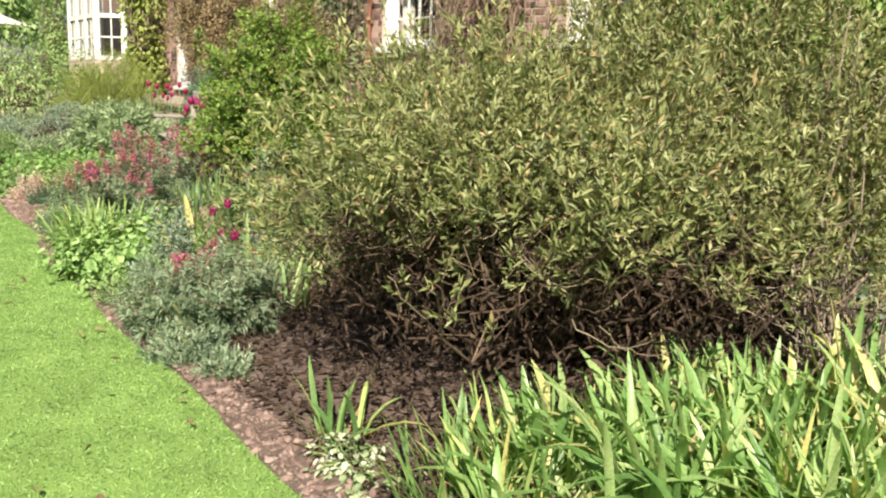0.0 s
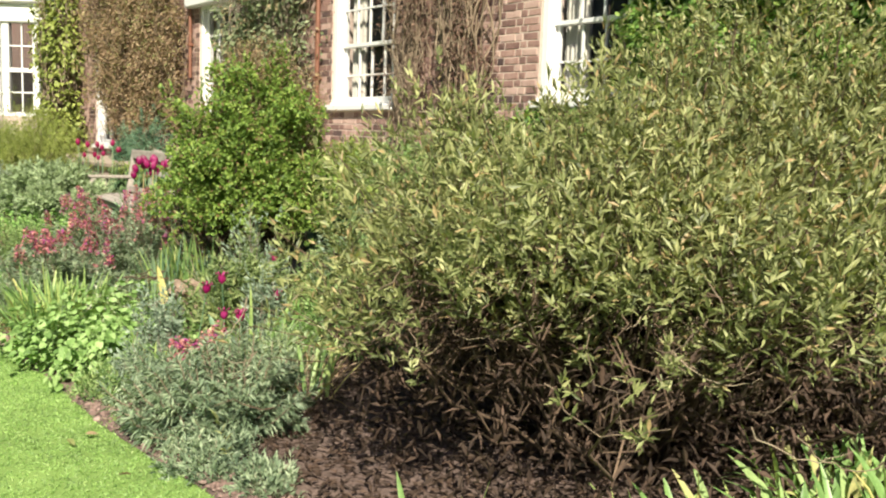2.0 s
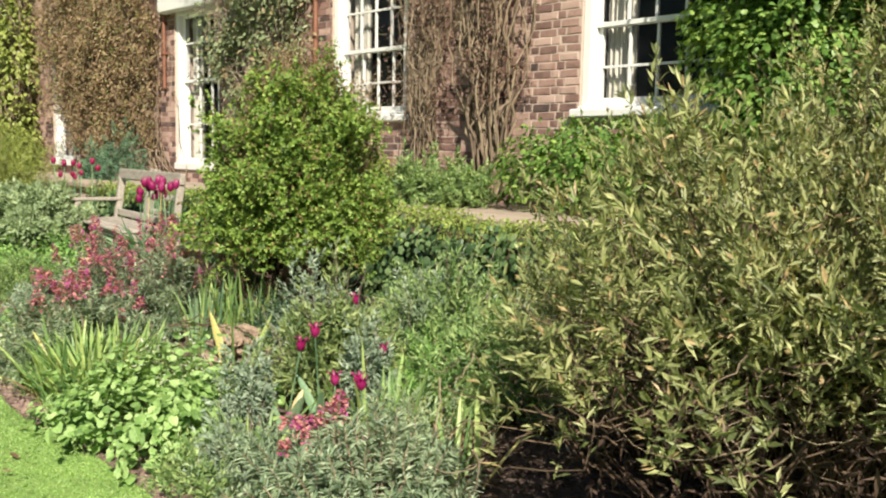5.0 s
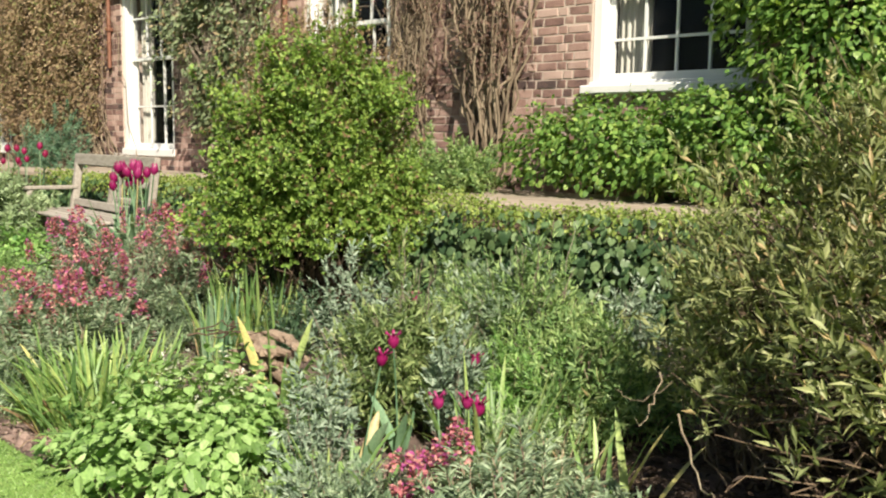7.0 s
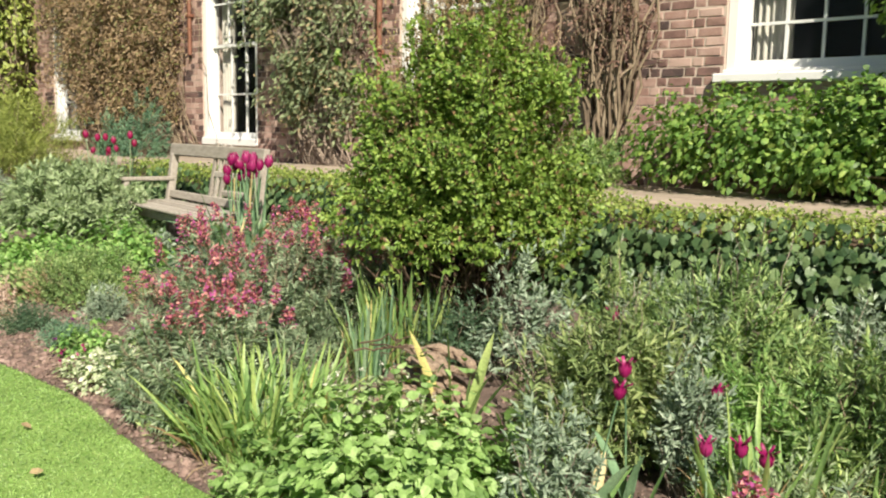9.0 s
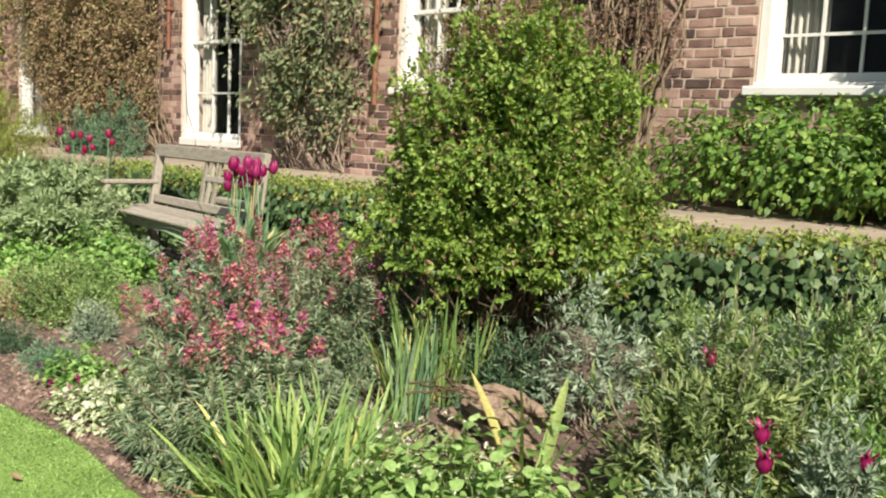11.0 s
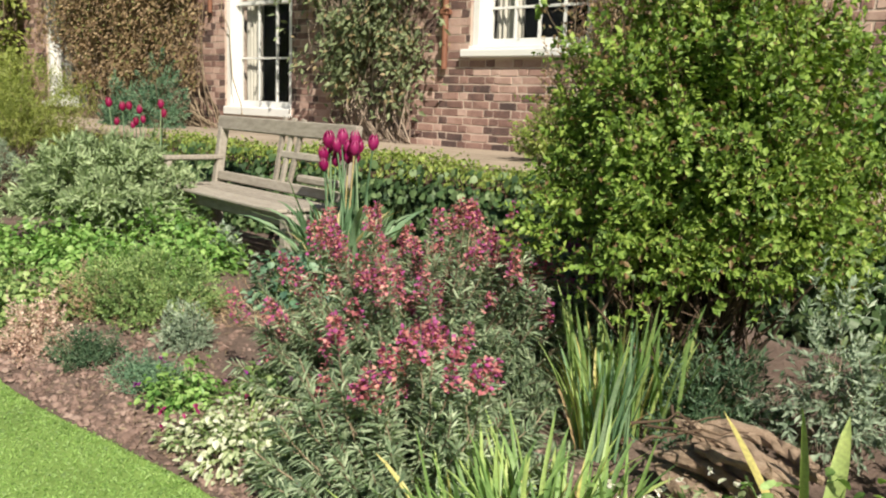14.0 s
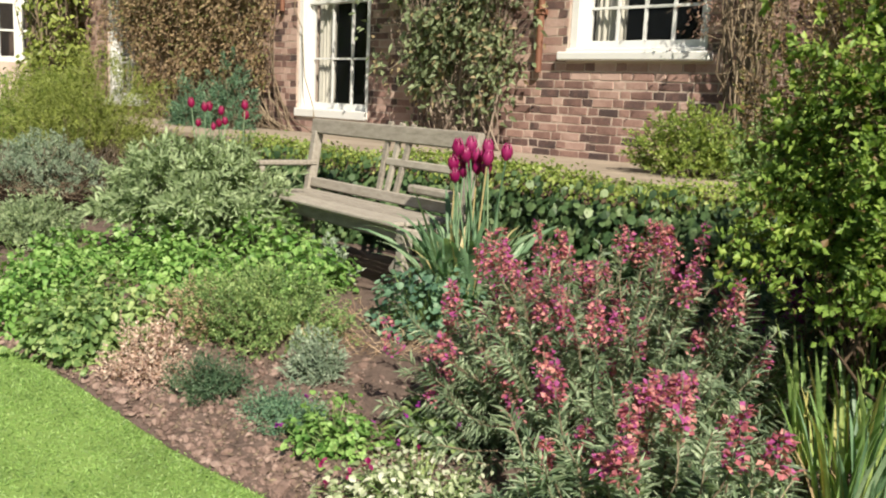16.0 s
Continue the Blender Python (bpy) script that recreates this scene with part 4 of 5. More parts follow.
def climber(name, label, x0, x1, z0, z1, root_x, stems, n, mat, leaf, depth=0.16, bark="bark", thick=0.008, shape="oval", gaps=0.5, seed=0.0, tight=0.12):
    """A wall climber: woody stems fan up the bricks, leaves lie before them."""
    c = thing(name, label, "climber", (root_x, WALL_Y - 0.08, TERRACE))
    o = np.array([root_x, WALL_Y - 0.08, TERRACE])
    b = np.stack([x0 + (x1 - x0) * rng.random(stems), WALL_Y - 0.03 - depth * rng.random(stems), z0 + (z1 - z0) * (0.35 + 0.65 * rng.random(stems))], 1)
    a = np.stack([root_x + rng.normal(0, tight * (x1 - x0), stems), np.full(stems, WALL_Y - 0.1), np.full(stems, TERRACE + 0.0)], 1)
    path = arcs(a, b, 14, 0.0, 0.018)
    t = np.linspace(0, 1, 14)
    path[:, :, 0] = a[:, :1] + (b[:, :1] - a[:, :1]) * t[None] ** 0.8 + 0.05 * rng.normal(0, 1, (stems, 14)) * t[None]
    path[:, :, 1] = np.minimum(path[:, :, 1], WALL_Y - 0.02)
    np_part("branchwork", tubes(path - o, np.linspace(thick, thick * 0.25, 14), 5), bark, c, smooth=True, kind="stuff")
    k = stems * 7
    s0 = path[rng.integers(0, stems, k), rng.integers(4, 14, k)]
    s1 = s0 + rng.normal(0, 0.2, (k, 3)) * [1, 0.35, 1] + [0, -0.05, 0.05]
    s1[:, 1] = np.minimum(s1[:, 1], WALL_Y - 0.02)
    np_part("twigwork", tubes(arcs(s0, s1, 4, 0.05, 0.06) - o, np.linspace(0.004, 0.0015, 4), 3), bark, c, kind="stuff")
    base = s1[rng.integers(0, k, n)] + rng.normal(0, 0.09, (n, 3)) * [1, 0.6, 1]
    base[:, 1] = np.minimum(base[:, 1], WALL_Y - 0.02)
    g = np.array([noise.noise(Vector((p[0] * 1.7 + seed, 1.0, p[2] * 1.7))) for p in base])
    base = base[(g > -gaps + 0.25 * rng.random(n)) & (base[:, 0] > x0 - 0.12 * np.abs(rng.normal(0, 1, n))) & (base[:, 0] < x1 + 0.12 * np.abs(rng.normal(0, 1, n)))]
    d = rng.normal(0, 0.6, base.shape) + [0, -0.4, -0.3]
    np_part("foliage", leaves(base - o, d, leaf[0] * (0.6 + 0.8 * rng.random(len(base))), leaf[1] * (0.7 + 0.6 * rng.random(len(base))), shape, 0.2, 0.25, up=np.tile([0, -1.0, 0.4], (len(base), 1)), two="kite"), mat, c, kind="stuff")
    return c


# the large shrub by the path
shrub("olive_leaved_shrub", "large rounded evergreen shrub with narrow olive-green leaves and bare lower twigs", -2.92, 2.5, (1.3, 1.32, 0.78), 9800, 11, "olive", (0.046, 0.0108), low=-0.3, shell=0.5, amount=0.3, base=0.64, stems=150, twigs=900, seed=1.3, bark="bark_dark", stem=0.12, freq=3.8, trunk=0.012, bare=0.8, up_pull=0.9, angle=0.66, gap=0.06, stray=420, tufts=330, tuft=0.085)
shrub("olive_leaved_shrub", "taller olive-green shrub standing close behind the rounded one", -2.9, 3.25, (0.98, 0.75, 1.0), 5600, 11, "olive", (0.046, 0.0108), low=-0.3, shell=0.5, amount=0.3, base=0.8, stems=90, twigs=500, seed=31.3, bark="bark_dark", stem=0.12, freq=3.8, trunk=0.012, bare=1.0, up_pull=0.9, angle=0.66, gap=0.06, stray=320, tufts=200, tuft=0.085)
shrub("thin_olive_shrub", "sparse twiggy olive-green shrub with bare stems", -2.0, 3.15, (0.5, 0.42, 0.85), 900, 12, "olive", (0.042, 0.01), low=-0.4, shell=0.7, amount=0.35, base=0.75, stems=50, twigs=160, seed=41.3, bark="bark_grey", stem=0.14, freq=3.8, trunk=0.008, up_pull=0.9, angle=0.66, gap=-0.1, stray=80)
# Yellow-green bush whose pale leaves also stand for the shrub's sunlit left tips.
shrub("pale_olive_bush", "pale yellow-green fine-leaved bush, also the shrub's sunlit flank", -4.02, 2.5, (0.36, 0.42, 0.5), 800, 12, "pale_olive", (0.036, 0.0085), low=-0.2, base=0.42, seed=71.3, bark="bark", stem=0.12, trunk=0.006, up_pull=1.0, amount=0.35, stray=60)
# bright bush before the terrace
# Dark stem colour keeps shade under this bush's crown.
shrub("leafy_bush", "tall bushy shrub with small bright green leaves", -6.72, 2.9, (0.63, 0.62, 0.8), 5000, 16, "bright", (0.028, 0.02), "oval", low=-0.52, shell=0.45, amount=0.26, taper=0.12, base=0.85, stems=45, twigs=420, bark="bark_dark", seed=5.2, stem=0.13, up_pull=0.3, trunk=0.014, freq=4.2, angle=0.95, gap=0.06, stray=160, tufts=230, tuft=0.06)
shrub("brown_twig_shrub", "wispy brown-leaved shrub rising behind the bright bush", -6.95, 3.1, (0.58, 0.5, 0.95), 2300, 12, "russet", (0.022, 0.009), low=0.1, shell=0.5, amount=0.25, base=0.95, stems=140, twigs=500, seed=15.2, stem=0.16, up_pull=1.0, trunk=0.007, gap=-0.3, stray=100)
# wallflowers
spire_plant("wallflower", "bushy grey-green wallflower covered in pink-red flower spikes", -7.62, 2.36, (0.85, 0.85, 0.68), 520, "wallflower", "pink", 165, seed=3.3, petal_size=0.019, side=0.6)
spire_plant("wallflower", "leafy grey-green wallflower at the bed edge", -6.97, 1.58, (0.5, 0.46, 0.54), 270, "wallflower", "pink", 24, seed=8.3)
spire_plant("wallflower", "grey-green wallflower with fading pink spikes", -4.22, 1.46, (0.5, 0.44, 0.43), 270, "wallflower", "pink", 7, seed=4.4, leaf=(0.052, 0.0088), side=1.2, spike=0.09)
spire_plant("wallflower", "small purple-red wallflower behind the large one", -7.15, 2.95, (0.3, 0.25, 0.62), 70, "wallflower", "purple", 14, seed=9.9)
# blades
blades("iris_clump", "broad clump of upright strappy yellow-green leaves", -6.42, 1.46, 400, 0.25, 0.45, 0.016, "iris", 0.62, 0.18)
blades("iris_clump", "narrow clump of upright blue-green iris blades", -6.7, 2.22, 40, 0.09, 0.46, 0.016, "iris_blue", 0.24, 0.12)
blades("iris_clump", "narrow clump of thin yellow-green blades", -6.74, 2.26, 45, 0.1, 0.44, 0.014, "iris", 0.28, 0.14)
blades("iris_clump", "loose clump of thin yellow-green iris blades", -6.78, 2.52, 120, 0.2, 0.52, 0.016, "iris", 0.34, 0.12, dry=0.2)
blades("iris_fan", "single pale fan of broad iris blades", -5.92, 1.98, 7, 0.05, 0.46, 0.046, "iris", 0.8, 0.12, dry=0)
blades("iris_clump", "small clump of yellowing iris blades among tulips", -4.7, 1.9, 50, 0.12, 0.5, 0.019, "iris", 0.5, 0.2, dry=0.3)
blades("iris_clump", "small clump of short green blades", -5.0, 1.54, 30, 0.16, 0.36, 0.019, "iris", 0.5, 0.25, dry=0.2)
# pale mound and neighbours
mound("pale_mallow", "pale green mound of soft rounded leaves", -5.74, 1.5, (0.58, 0.48, 0.32), 3300, "pale", (0.038, 0.038), amount=0.6)
mound("variegated_nettle", "low cream-edged leaves with white flowers", -6.05, 1.68, (0.36, 0.26, 0.26), 1800, "variegated", (0.03, 0.023), "oval", flowers=("white_petal", 50, 0.013))
shrub("fine_leaved_bush", "loose deep green bush of narrow leaves", -5.36, 2.16, (0.33, 0.32, 0.46), 850, 12, "deep", (0.05, 0.0115), base=0.14, seed=6.1, trunk=0.006, bark="bark_grey", amount=0.35, stray=30)
shrub("fine_leaved_bush", "loose green bush of narrow leaves", -5.3, 2.9, (0.5, 0.4, 0.44), 900, 12, "green", (0.05, 0.0105), base=0.14, seed=16.1, trunk=0.006, bark="bark_grey", amount=0.35, stray=40)
shrub("fine_leaved_bush", "low tangle of dull green leaves", -4.65, 2.5, (0.36, 0.34, 0.34), 560, 12, "green", (0.05, 0.010), base=0.1, seed=26.1, trunk=0.006, amount=0.35)
for i, (x, y, r, h, lb) in enumerate(((-5.14, 1.56, 0.18, 0.46, "silver feathery artemisia beside a pale mound"), (-6.08, 2.6, 0.26, 0.62, "silver feathery artemisia below the leafy bush"), (-5.0, 2.08, 0.15, 0.52, "tall silver feathery artemisia among tulips"), (-5.35, 2.9, 0.26, 0.56, "silver feathery artemisia before the ivy hedge"), (-4.98, 1.36, 0.16, 0.22, "low silver feathery artemisia at the bed edge"), (-5.75, 3.05, 0.2, 0.52, "silver feathery artemisia between the bushes"), (-4.85, 3.1, 0.2, 0.5, "silver feathery artemisia near the ivy hedge"))):
    shrub("silver_artemisia", lb, x, y, (r, r, h * 0.8), 170, 14, "silver", (0.038, 0.011), base=h * 0.25, seed=7.7 + i, trunk=0.004, bark="bark_grey", stems=30, twigs=0, amount=0.4, freq=4, category="artemisia")
tulip_patch("deep magenta tulip among silver leaves", "magenta", [(-5.12, 1.92), (-5.16, 1.76), (-5.5, 2.5)], 0.5, "tulips in the middle bed", 0.95, 2.3)
tulip_patch("short magenta tulip among silver leaves", "magenta", [(-4.93, 2.08), (-4.7, 1.8), (-4.74, 1.72), (-4.63, 1.78)], 0.44, "short tulips in the middle bed", 0.82, 2.3)
spire_plant("red_wallflower", "small wallflower with red flowers at the bed edge", -4.62, 1.58, (0.24, 0.14, 0.3), 50, "grey", "pink", 7, seed=12.4, side=0.0)
ds = thing("dry_grass", "dry brown grassy stems among the tulips", "dry stems", at_bed(-4.5, 1.98))
np_part("stalkwork", clump(260, 0.2, 0.34, 0.004, 1.0, 0.5, "lance"), "straw", ds, kind="stuff")
# The dark one below the bush has the shade there in its green.
for i, (x, y, r, h, m, lb) in enumerate(((-4.9, 2.35, 0.3, 0.4, "lime", "yellow-green fine-leaved plant"), (-5.6, 2.95, 0.35, 0.45, "green", "mid-green fine-leaved plant"), (-4.6, 1.95, 0.25, 0.3, "grey", "grey-green fine-leaved plant"), (-5.95, 3.2, 0.3, 0.5, "green", "green leafy plant below the bush"), (-6.55, 2.66, 0.3, 0.36, "dark", "shade-dark green leafy plant below the bush"), (-5.35, 2.75, 0.2, 0.5, "wallflower", "upright grey-green leafy plant"))):
    shrub("border_plant", lb + " in the border", x, y, (r, r, h * 0.85), 380, 13, m, (0.04, 0.008), base=h * 0.15, seed=51.7 + i, trunk=0.004, stems=30, twigs=40, amount=0.45, freq=4, category="plant", up_pull=1.0)
for x, y in ((-4.55, 2.15), (-5.15, 2.25), (-4.25, 1.9)):
    blades("iris_clump", "small clump of yellowing iris blades", x, y, 22, 0.1, 0.4, 0.02, "iris", 0.6, 0.3, dry=0.4, group="small iris clumps")
for i, (x, y, r, h, m, lb) in enumerate(((-5.0, 1.28, 0.24, 0.2, "green", "low green tufted plant at the lawn edge"), (-6.15, 1.25, 0.22, 0.14, "pale", "low pale green plant at the lawn edge"), (-3.85, 1.22, 0.22, 0.16, "wallflower", "low grey-green spreading plant at the lawn edge"), (-4.85, 1.42, 0.25, 0.28, "wallflower", "low grey-green leafy plant at the lawn edge"), (-6.75, 1.32, 0.2, 0.16, "green", "low green leafy plant at the lawn edge"), (-3.55, 1.3, 0.16, 0.12, "wallflower", "small grey-green seedling at the lawn edge"))):
    shrub("edging_plant", lb, x, y, (r, r * 0.8, h * 0.85), 300, 13, m, (0.036, 0.008), base=h * 0.15, seed=81.7 + i, trunk=0.004, stems=30, twigs=30, amount=0.45, freq=4, category="plant", up_pull=1.0)
# strap leaves by the start
for x, y in ((-1.9, 2.0), (-1.6, 2.3), (-2.1, 1.75), (-1.35, 2.05), (-2.0, 1.5), (-1.05, 2.2)):
    blades("grassy_clump", "dense clump of thin upright green leaves", x, y, 120, 0.24, 0.42 if x > -1.85 else 0.34, 0.014, "iris", 0.55, 0.25, "strap-leaved plant", group="thin-leaved clumps", dry=0.12)
for x, y in ((-1.75, 2.15), (-1.45, 2.45), (-2.0, 1.85), (-1.2, 2.15), (-1.55, 1.8), (-1.75, 2.6), (-1.65, 2.0), (-1.8, 1.6), (-1.3, 1.85), (-0.95, 2.35), (-1.15, 2.65), (-1.5, 2.85), (-2.0, 2.4), (-1.0, 1.95)):
    blades("strap_clump", "lush clump of broad arching green strap leaves", x, y, 78, 0.22, 0.52 if x > -1.7 else 0.38, 0.031, "strap", 0.55, 0.5, "strap-leaved plant", group="strap-leaved clumps", dry=0.08)
shrub("silver_artemisia", "tall silver-leaved plant behind the strap leaves", -1.15, 2.75, (0.32, 0.3, 0.55), 520, 14, "silver", (0.035, 0.009), base=0.15, seed=44.7, trunk=0.005, bark="bark_grey", stems=40, twigs=0, amount=0.4, freq=4, category="artemisia")
blades("iris_clump", "small yellowing iris clump on bare soil", -2.62, 1.36, 34, 0.09, 0.34, 0.026, "iris", 0.9, 0.3, dry=0.35)
mound("variegated_nettle", "low pale leaves at the lawn edge", -2.45, 1.33, (0.25, 0.16, 0.09), 300, "variegated", (0.03, 0.022), "oval")
# tulips by the bench
tulip_patch("deep magenta tulip beside the bench", "magenta", ring(-8.98, 3.06, 0.12, 17), 0.67, "tulips beside the bench", 1.2)
tulip_patch("dark crimson tulip near the terrace", "crimson", ring(-12.6, 3.85, 0.24, 11), 0.8, "crimson tulips near the terrace", 1.12)
blades("tulip_leaves", "broad pale green tulip leaves in a dense tuft", -8.94, 3.0, 105, 0.16, 0.78, 0.042, "iris_blue", 0.36, 0.3, "tulip leaves", dry=0)
mound("columbine", "blue-green lobed foliage under the tulips", -8.92, 2.74, (0.32, 0.28, 0.34), 900, "euphorbia", (0.036, 0.034), seed=9.2)
# left of the bench
shrub("sage_bush", "rounded grey-green sage bush beside the bench", -11.35, 2.88, (0.72, 0.6, 0.5), 1900, 10, "sage", (0.075, 0.019), "oval", base=0.28, seed=2.2, trunk=0.006, bark="bark_grey", amount=0.3, freq=3)
for x, y, r, h in ((-11.0, 2.45, 0.36, 0.32), (-10.45, 2.85, 0.4, 0.36), (-10.6, 2.35, 0.34, 0.26), (-9.95, 2.75, 0.3, 0.3), (-11.4, 2.1, 0.35, 0.25)):
    mound("ladys_mantle", "fresh green mound of scalloped leaves", x, y, (r, r * 0.9, h), 1000, "lime", (0.036, 0.038), seed=x, group="fresh green mounds", amount=0.5)
mound("cranesbill", "spreading mound of green lobed leaves at the lawn edge", -9.95, 1.6, (0.5, 0.36, 0.3), 1500, "green", (0.034, 0.034), seed=1.2, amount=0.5)
mound("cranesbill", "patchy green mound at the lawn edge", -10.9, 1.7, (0.55, 0.4, 0.32), 1400, "lime", (0.034, 0.034), seed=31.2, amount=0.5)
mound("cranesbill", "low green mound spilling to the lawn edge", -9.85, 1.42, (0.4, 0.22, 0.24), 900, "green", (0.034, 0.034), seed=41.2, amount=0.5)
mound("cranesbill", "low fresh green mound at the lawn edge", -10.6, 1.4, (0.45, 0.22, 0.22), 900, "lime", (0.034, 0.034), seed=51.2, amount=0.5)
shrub("dry_thyme", "dry brown-stemmed low plant with sparse leaves", -9.75, 1.95, (0.35, 0.28, 0.24), 420, 10, "straw", (0.02, 0.006), base=0.04, seed=61.2, trunk=0.004, amount=0.35, stems=60, twigs=160, category="plant")
shrub("thyme_bush", "low grey-green spreading thyme bush", -9.38, 2.15, (0.45, 0.4, 0.34), 1300, 12, "green", (0.022, 0.009), base=0.06, seed=4.2, trunk=0.004, amount=0.35, stems=40, twigs=100)
shrub("thyme_bush", "low green thyme with brown patches", -9.85, 2.1, (0.4, 0.35, 0.2), 800, 12, "green", (0.02, 0.007), base=0.04, seed=14.2, trunk=0.004, amount=0.35, stems=40, twigs=100)
shrub("pink_sedum", "low pinkish white matted plant", -9.3, 1.5, (0.3, 0.22, 0.24), 620, 12, "sedum", (0.018, 0.01), base=0.02, seed=5.9, trunk=0.003, amount=0.4, stems=20, twigs=0, category="plant")
shrub("dark_thyme", "small dark green cushion plant", -8.95, 1.56, (0.22, 0.2, 0.17), 520, 12, "dark", (0.016, 0.006), base=0.03, seed=6.9, trunk=0.003, amount=0.35, stems=20, twigs=0, category="plant")
shrub("dark_thyme", "small blue-green cushion plant", -8.52, 1.6, (0.22, 0.18, 0.13), 520, 12, "euphorbia", (0.016, 0.006), base=0.03, seed=7.9, trunk=0.003, amount=0.35, stems=20, twigs=0, category="plant")
mound("lime_heuchera", "small lime-green leafy mound with a purple flower", -8.2, 1.58, (0.2, 0.17, 0.18), 620, "lime", (0.024, 0.023), "round", flowers=("purple", 4, 0.02))
mound("cranesbill", "small green rosette with purple flowers", -7.98, 1.85, (0.17, 0.15, 0.16), 260, "green", (0.034, 0.03), "round", flowers=("purple", 8, 0.018), seed=5.5)
mound("variegated_nettle", "cream-variegated low groundcover at the lawn edge", -7.68, 1.5, (0.36, 0.24, 0.17), 1500, "variegated", (0.026, 0.02), "oval", flowers=("magenta", 10, 0.02), seed=8.8)
shrub("silver_artemisia", "small silver-leaved plant on bare soil", -8.78, 1.95, (0.16, 0.14, 0.2), 260, 12, "silver", (0.028, 0.008), base=0.05, seed=17.7, trunk=0.004, bark="bark_grey", stems=20, twigs=0, category="artemisia")
shrub("silver_artemisia", "small silver-leaved plant in the shade under the bench", -10.0, 2.98, (0.2, 0.14, 0.22), 110, 12, "silver", (0.05, 0.018), base=0.08, seed=57.7, trunk=0.004, bark="bark_grey", stems=24, twigs=0, category="artemisia")
dg = thing("dry_grass", "dry brown grassy stems on bare soil", "dry stems", at_bed(-9.05, 2.6))
np_part("stalkwork", clump(900, 0.45, 0.18, 0.004, 1.8, 0.5, "lance"), "straw", dg, kind="stuff")
shrub("silver_artemisia", "broad silver-grey bush with brown bare stems", -13.45, 2.75, (0.62, 0.55, 0.42), 1500, 12, "silver", (0.035, 0.009), base=0.3, seed=3.7, trunk=0.006, stems=90, twigs=200, bare=0.35, category="artemisia")
shrub("wispy_shrub", "tall wispy yellow-green shrub beside the terrace", -14.6, 3.6, (1.0, 0.8, 0.95), 3000, 12, "golden_ivy", (0.035, 0.008), base=0.6, seed=13.7, trunk=0.008, amount=0.35, up_pull=1.2, shell=0.6)
shrub("wispy_shrub", "yellow-green shrub at the bed's far end", -16.4, 3.9, (1.0, 0.8, 0.8), 2200, 12, "hedge_top", (0.04, 0.012), base=0.5, seed=23.7, trunk=0.008, amount=0.35)
crowd("dark_shrub", "dark green shrub at the far end of the border", [(-18.0, 2.7, 0.9, 1.3, 1.0, 1.2), (-19.5, 3.6, 0.9, 1.2, 1.0, 1.1), (-20.6, 2.4, 0.8, 1.2, 1.0, 1.0)], 700, "green", (0.07, 0.035))
for x, y, rr, m, lb in ((-12.4, 2.2, 0.45, "grey", "grey-green low bush in the border"), (-13.0, 1.8, 0.5, "green", "green low bush in the border"), (-14.6, 2.1, 0.7, "silver", "silver-grey bush in the border"), (-15.8, 2.5, 0.7, "sage", "grey-green bush in the far border")):
    shrub("border_bush", lb, x, y, (rr, rr * 0.8, rr * 0.6), 900, 11, m, (0.04, 0.012), base=0.12, seed=x * 1.3, trunk=0.005, amount=0.35, stems=40, twigs=60)

# logs
stack = [(-6.2 + 0.05 * math.sin(k * 2.3), 1.98 + 0.07 * (k % 4) + 0.03 * (k // 4), 0.03 + 0.062 * (k // 4), 0.54 - 0.012 * k, 0.032 - 0.0005 * k, -42 + 10 * math.sin(k * 1.9)) for k in range(15)]
for i, (x, y, z, ln, r, a) in enumerate(stack):
    lg = thing("log", "weathered split log stacked in the bed", "log", at_bed(x, y, z), "stacked logs")
    lg.rotation_euler = (0, radians(4 * math.sin(i * 2)), radians(a + 20))
    t = np.linspace(-0.5, 0.5, 12)
    p = np.stack([t * ln, 0.035 * np.sin(t * 4 + i), 0.012 * np.cos(t * 5 + i)], 1)[None]
    rr = r * (1 + 0.1 * np.sin(t * 7 + i * 2) + 0.05 * rng.normal(0, 1, 12)) * np.clip(2.1 - 3.4 * np.abs(t), 0.35, 1)
    v, f = tubes(p, rr, 9)
    v = v * [1, 1, 0.7] + rng.normal(0, 0.005, v.shape)
    np_part("split_timber", (v, f), "log", lg)
    for e in (0, 11):
        bm = bmesh.new()
        bm.faces.new([bm.verts.new(q) for q in v.reshape(12, 9, 3)[e]])
        part("cut_end", bm, "log", lg)

for i in range(6):
    st = thing("stick", "thin dark dead stick lying on the logs", "stick", at_bed(-6.3 + 0.06 * math.sin(i * 3.3), 2.0 + 0.05 * math.sin(i * 2.1), 0.27 + 0.012 * (i % 4)), "sticks on the logs")
    st.rotation_euler = (0, 0.15 * math.sin(i * 1.7), i * 0.55 - 1.2)
    np_part("twig", tubes(arcs(np.array([[-0.13, 0, 0.0]]), np.array([[0.13, 0, 0.01]]), 7, 0.03, 0.03), np.linspace(0.005, 0.002, 7), 6), "bark_dark", st, smooth=True)

# ivy hedge before the terrace
hp = thing("ivy_hedge", "clipped ivy-covered hedge along the terrace edge", "hedge", (-6, 4.1, 0.1))
ho = np.array([-6, 4.1, 0.1])
n = 42000
hx = 1.0 - 14.0 * rng.random(n)
face = rng.random(n) < 0.6
wav = 0.05 * np.sin(hx * 2.3) + 0.03 * np.sin(hx * 5.1)
hy = np.where(face, 4.1 + wav + 0.05 * rng.normal(0, 1, n), 4.1 + wav + 0.5 * rng.random(n))
hz = np.where(face, 0.12 + 0.7 * rng.random(n), 0.8 + 0.5 * wav + 0.025 * rng.normal(0, 1, n))
pos = np.stack([hx, hy, hz], 1) - ho
